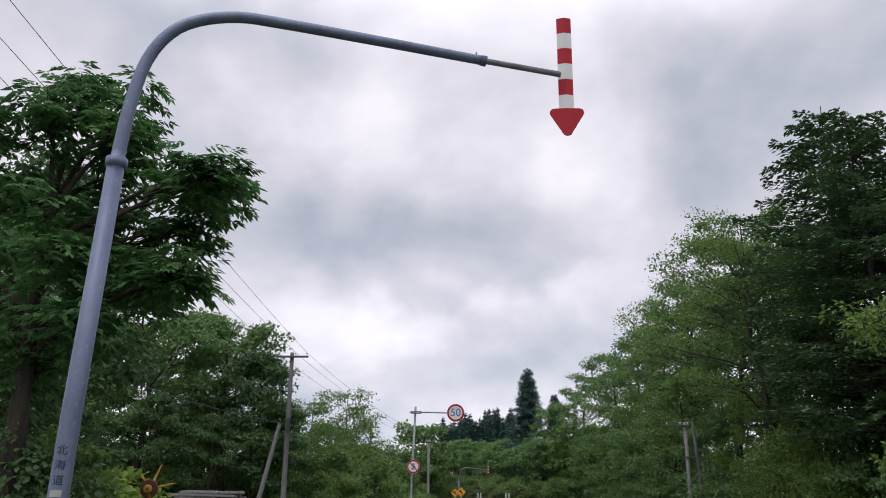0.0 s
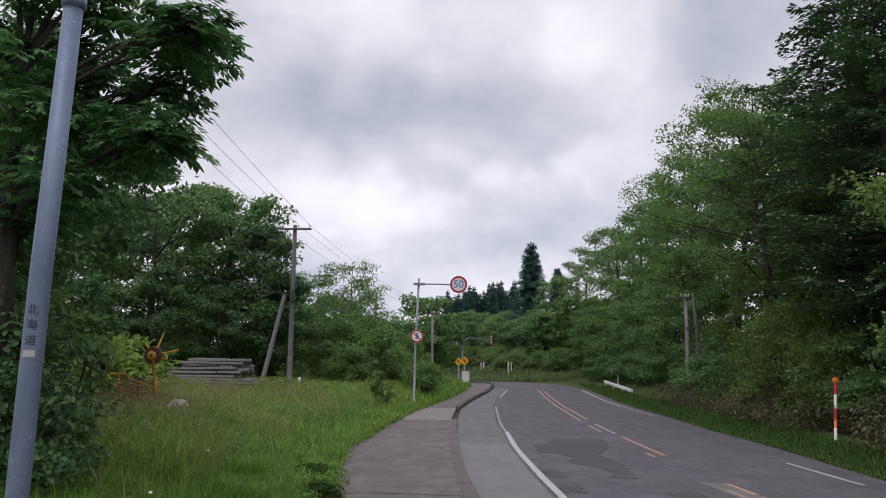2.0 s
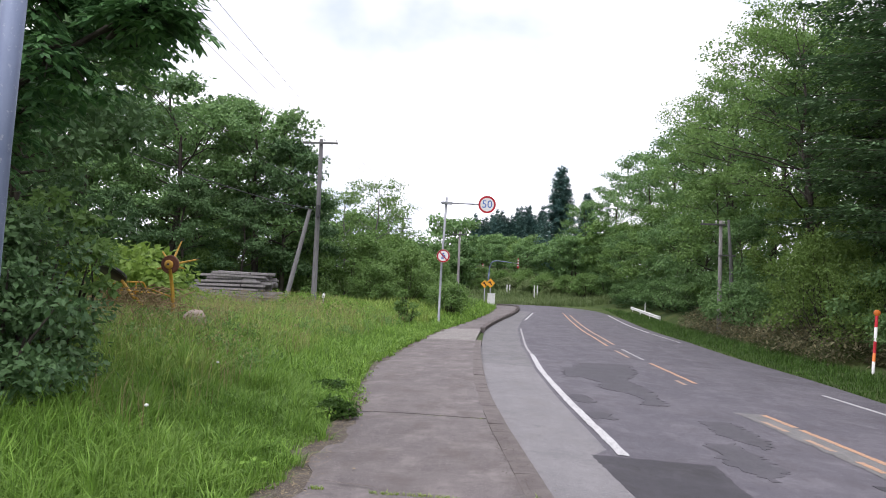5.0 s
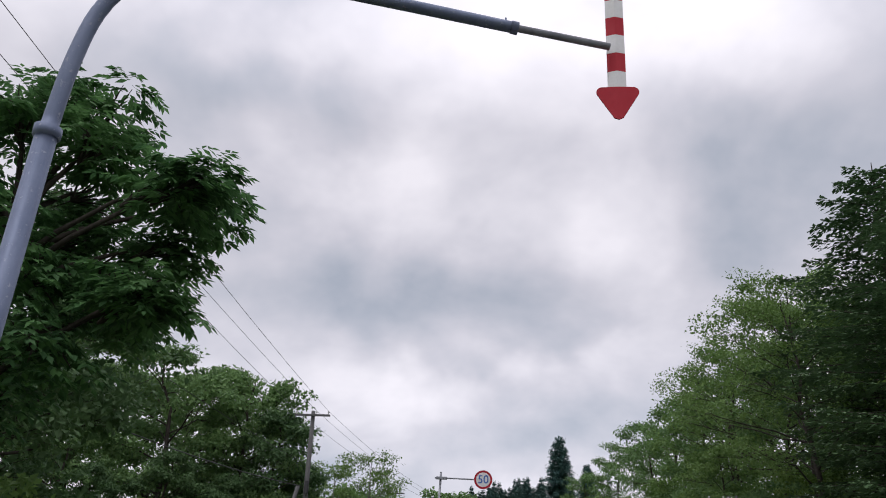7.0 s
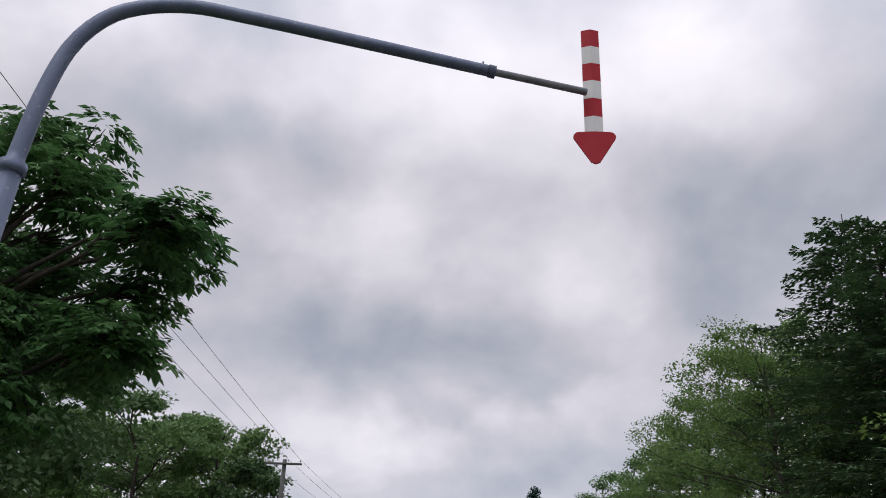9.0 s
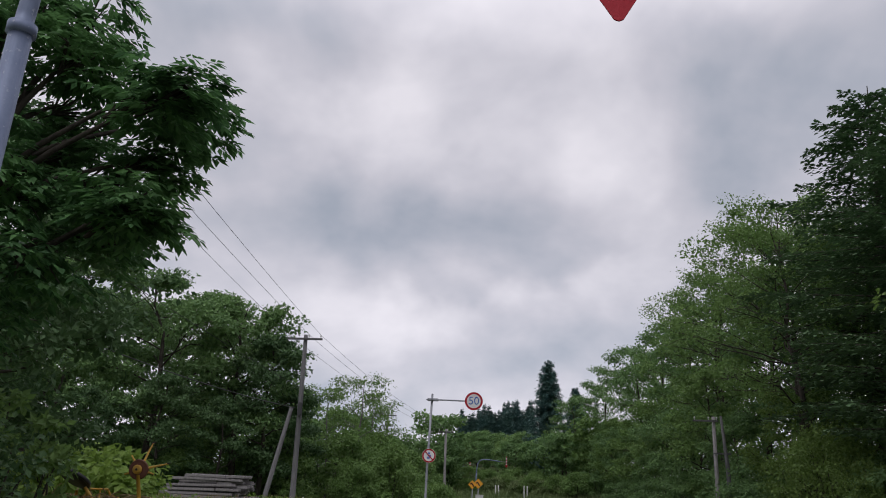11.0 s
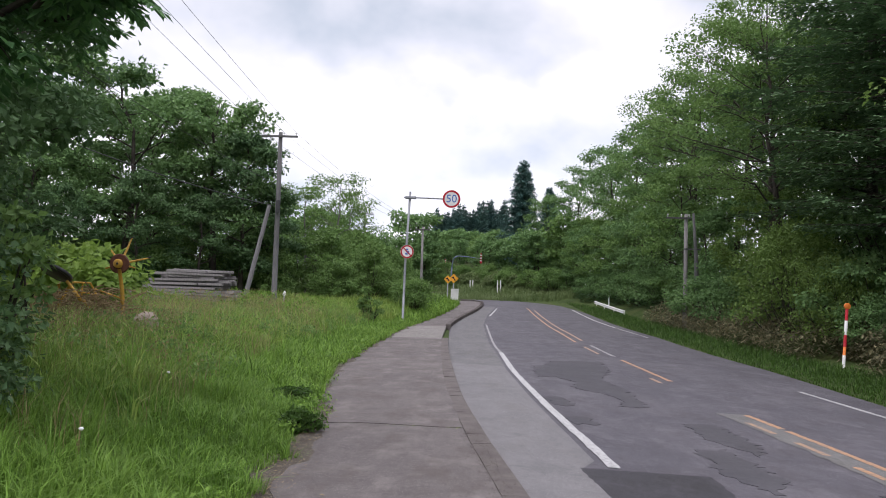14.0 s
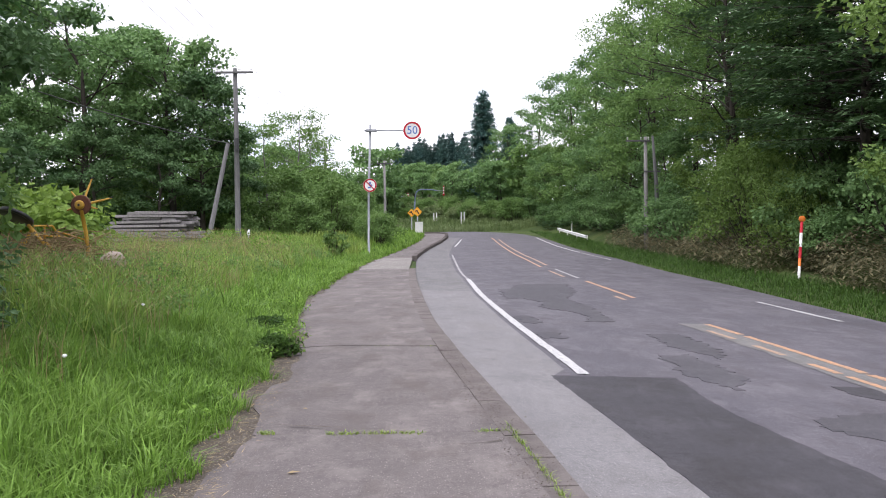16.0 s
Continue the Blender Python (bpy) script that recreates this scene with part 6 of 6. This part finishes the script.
grass_patch("field_grass", 90000, -30, -3.0, 6.0, 40, lambda x, y: (inset(x, y) > 1.8 + 1.2 * tuft(x, y, 1.5, 4)) * np.clip(1.5 - 0.03 * np.hypot(x, y), 0.3, 1), lambda x, y: 0.5 + 0.3 * tuft(x, y, 1.3, 9), 0.010, M_FIELD_GRASS, "tall yellow-green meadow grass", (0.15, 0.9))
tufts("field_grass", 3200, -20, -3.0, 8.0, 37, lambda x, y: (inset(x, y) > 1.7) * fade(x, y) * (0.3 + 0.7 * (tuft(x, y, 1.1, 6) > 0.5)), 20, lambda x, y: 0.55 + 0.4 * tuft(x, y, 1.7, 11), 0.009, M_FIELD_GRASS, "tall arching tufts of meadow grass")
grass_patch("seed_stalks", 26000, -18, -3.2, 6.5, 36, lambda x, y: (inset(x, y) > 1.5) * (0.2 + 0.8 * (tuft(x, y, 2.2, 1) > 0.4)), lambda x, y: 0.66 + 0.26 * tuft(x, y, 1.1, 3), 0.0036, M_STRAW, "thin brownish seed stalks over the meadow", (0.05, 0.6))
grass_patch("far_grass", 26000, -9, 1.2, 40, 78, lambda x, y: (inset(x, y) > 0.1), lambda x, y: 0.3 + 0.3 * tuft(x, y, 1.3, 5), 0.022, M_GRASS, "green grass beside the far pavement")
grass_patch("far_grass", 22000, -34, -4, 38, 50, lambda x, y: 0 * x + 0.9, lambda x, y: 0.55 + 0.3 * tuft(x, y, 1.3, 9), 0.02, M_FIELD_GRASS, "tall meadow grass under trees")
edge_x = lambda y: np.interp(y, FAR_EDGE[:14, 1], FAR_EDGE[:14, 0])
# darker grass colour here carries the shade of the bank trees
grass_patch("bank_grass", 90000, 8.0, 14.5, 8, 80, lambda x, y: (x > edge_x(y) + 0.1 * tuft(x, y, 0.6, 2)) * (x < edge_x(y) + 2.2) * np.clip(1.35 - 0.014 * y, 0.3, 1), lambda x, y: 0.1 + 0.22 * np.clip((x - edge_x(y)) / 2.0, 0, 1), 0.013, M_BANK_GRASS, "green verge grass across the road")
grass_patch("bank_grass", 22000, -16, 11, 80, 100, lambda x, y: 0 * x + 1.0, lambda x, y: 0.5 + 0.5 * tuft(x, y, 1.3, 5), 0.03, M_SCRUB, "tall weedy grass on the outer bend")

# bamboo grass with dry pale leaves at the foot of the bank
n = 22000
y = rng.uniform(9, 50, n)
x = edge_x(y) + rng.uniform(1.9, 4.4, n)
near_post = np.abs(y - 25.6) < 1.6
x = np.where(near_post, np.maximum(x, edge_x(y) + 2.9), x)
h = rng.uniform(0.05, 1.0, n) * (0.6 + 0.5 * tuft(x, y, 1.2, 6))
a = rng.uniform(0, 2 * math.pi, n)
d = np.stack([np.cos(a), np.sin(a), rng.uniform(-0.8, 0.35, n)], -1)
L = rng.uniform(0.16, 0.32, n)
stuff("bamboo_grass", leaves(np.stack([x, y, ground_z(x, y) + h], -1), d, np.tile((0, 0, 1.0), (n, 1)), L, L * 0.13, 0.2), M_SASA, "dry pale bamboo grass at the foot of the bank", "undergrowth")

# woodland floor: low leafy undergrowth that hides the soil of the bank
n = 26000
y = rng.uniform(8, 95, n)
x = edge_x(np.clip(y, 0, 75)) + 3.5 + 22 * rng.random(n) ** 1.5
a = rng.uniform(0, 2 * math.pi, n)
L = rng.uniform(0.2, 0.42, n)
stuff("undergrowth", leaves(np.stack([x, y, ground_z(x, y) + rng.uniform(0.05, 0.8, n)], -1), np.stack([np.cos(a), np.sin(a), rng.uniform(-0.3, 0.3, n)], -1), np.tile((0, 0, 1.0), (n, 1)), L, L * 0.3), M_LEAF_DARK, "dark green undergrowth on the wooded bank", "undergrowth")

# leafy weeds and seed heads that break up the meadow
x, y = scatter(rng, 5200, -20, -3.0, 9.5, 37, lambda x, y: (inset(x, y) > 1.4) * (tuft(x, y, 1.7, 12) > 0.55) * np.clip(1.3 - 0.025 * y, 0.3, 1))
c = np.stack([x, y, ground_z(x, y) + rng.uniform(0.15, 0.5, len(x))], -1)
stuff("meadow_weeds", clumps(c, rng.uniform(0.1, 0.26, len(x)), 26, 0.065, rng), M_LEAF_LIGHT, "leafy green weeds among meadow grass", "weeds")
x, y = scatter(rng, 1300, -17, -6.0, 27, 38, lambda x, y: 0.08 + 0.92 * (tuft(x, y, 1.3, 5) > 0.62))
c = np.stack([x, y, ground_z(x, y) + rng.uniform(0.15, 0.8, len(x))], -1)
stuff("meadow_weeds", clumps(c, rng.uniform(0.12, 0.26, len(x)), 22, 0.085, rng, 0.0), M_GRASS, "tall leafy weeds at the back of the meadow", "weeds")
x, y = scatter(rng, 30000, -18, -3.2, 8.5, 34, lambda x, y: (inset(x, y) > 1.6) * (tuft(x, y, 2.2, 1) > 0.42) * np.clip(1.2 - 0.02 * y, 0.3, 1))
a = rng.uniform(0, 2 * math.pi, len(x))
L = rng.uniform(0.025, 0.07, len(x))
stuff("seed_heads", leaves(np.stack([x, y, ground_z(x, y) + rng.uniform(0.48, 0.92, len(x))], -1), np.stack([0.5 * np.cos(a), 0.5 * np.sin(a), rng.uniform(0.2, 1.0, len(x))], -1), np.stack([np.sin(a), np.cos(a), 0 * a], -1), L, L * 0.16), M_STRAW, "reddish-tan seed heads over the meadow", "grass")

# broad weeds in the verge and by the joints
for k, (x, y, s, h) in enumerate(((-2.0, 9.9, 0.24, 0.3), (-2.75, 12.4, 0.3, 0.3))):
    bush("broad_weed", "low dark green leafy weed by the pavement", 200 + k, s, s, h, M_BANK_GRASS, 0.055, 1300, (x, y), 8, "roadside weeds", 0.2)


x, y = scatter(rng, 900, -4.2, -1.2, 4.5, 40, lambda x, y: (np.abs(inset(x, y) - 0.25) < 0.3) * (tuft(x, y, 0.9, 15) > 0.5))
c = np.stack([x, y, ground_z(x, y) + rng.uniform(0.05, 0.2, len(x))], -1)
stuff("edge_weeds", clumps(c, rng.uniform(0.06, 0.16, len(x)), 30, 0.05, rng), M_GRASS, "leafy green weeds creeping over the pavement edge", "weeds")


def joint_weeds(y, x0, x1, n, h):
    x = rng.uniform(x0, x1, n)
    keep = tuft(x, 0 * x + y, 0.16, 3) > 0.42 + 0.2 * rng.random(n)
    x = x[keep]
    b = np.stack([x, y + rng.normal(size=len(x)) * 0.022 + 0.05 * hills(x, 0 * x + y, 0.5, 4), level(np.full(len(x), y)) - 0.01], -1)
    return blades(b, h * rng.uniform(0.3, 1.3, len(x)), rng.uniform(0.5, 1.2, len(x)), np.full(len(x), 0.0035), rng)


ky = rng.uniform(4.3, 6.3, 260)
kb = np.stack([kerb_x(ky) - 0.16 + rng.normal(size=260) * 0.012, ky, level(ky) - 0.01], -1)
kw = blades(kb, 0.05 * rng.uniform(0.3, 1.4, 260), rng.uniform(0.4, 1.2, 260), np.full(260, 0.0035), rng)
stuff("joint_weeds", join(joint_weeds(6.1, -1.4, 0.5, 900, 0.035), joint_weeds(10.6, -1.8, -0.1, 240, 0.02), joint_weeds(1.6, -1.0, 1.0, 300, 0.03), kw), M_FIELD_GRASS, "short yellowed weeds in the pavement joints", "weeds")

# loose grit washed up along the kerb
n = 1500
y = rng.uniform(3.2, 10.5, n)
x = kerb_x(y) - 0.2 + rng.normal(size=n) * 0.09
a = rng.uniform(0, 2 * math.pi, n)
L = rng.uniform(0.006, 0.018, n)
stuff("kerb_grit", leaves(np.stack([x, y, level(y) + 0.012], -1), np.stack([np.cos(a), np.sin(a), rng.uniform(0.1, 0.6, n)], -1), np.tile((0, 0, 1.0), (n, 1)), L, L * 0.45), M_DIRT, "dark loose grit washed up along the kerb", "grit")

# litter on the dirt edge: dead stalks and chips
n = 2400
y = 2.5 + 10.5 * rng.random(n) ** 1.3
x = walk_x(y) - 0.12 + rng.normal(size=n) * 0.13
a = rng.uniform(0, 2 * math.pi, n)
L = 0.012 + 0.12 * rng.random(n) ** 4
stuff("dead_litter", leaves(np.stack([x, y, np.maximum(ground_z(x, y), level(y) - 0.02) + 0.018], -1), np.stack([np.cos(a), np.sin(a), rng.uniform(-0.05, 0.12, n)], -1), np.tile((0, 0, 1.0), (n, 1)), L, 0.0035 + 0.02 * (L < 0.02) * L), M_STRAW, "dead stalks and chips on the dirt edge", "litter")
lf = new("fallen_leaf", raw_mesh("fallen_leaf", *leaves(np.array([[-0.98, 5.05, 0.012], [-1.2, 6.9, 0.012]]), np.array([[1, 0.3, 0.05], [0.7, -0.6, 0.04]]), np.tile((0, 0, 1.0), (2, 1)), np.array([0.09, 0.07]), np.array([0.022, 0.018])), M_STRAW))
tagged(lf, "dry tan fallen leaves on the pavement", "leaf", kind="stuff")
for x, y, zt in ((-3.55, 9.6, 0.52), (-2.95, 6.3, 0.5)):
    ob = thing("white_flower", "single white meadow flower on a thin stalk", "flower", (x, y, gz(x, y)), "meadow flowers")
    part("stalk", tube([(0, 0, 0), (0.02, 0, zt * 0.6), (0.01, 0.01, zt)], 0.003, 5), M_LEAF_LIGHT, ob)
    part("bloom", tube([(0.01, 0.01, zt), (0.01, 0.01, zt + 0.012), (0.01, 0.01, zt + 0.025)], [0.008, 0.022, 0.01], 10), M_WHITE, ob, "white petals", True)
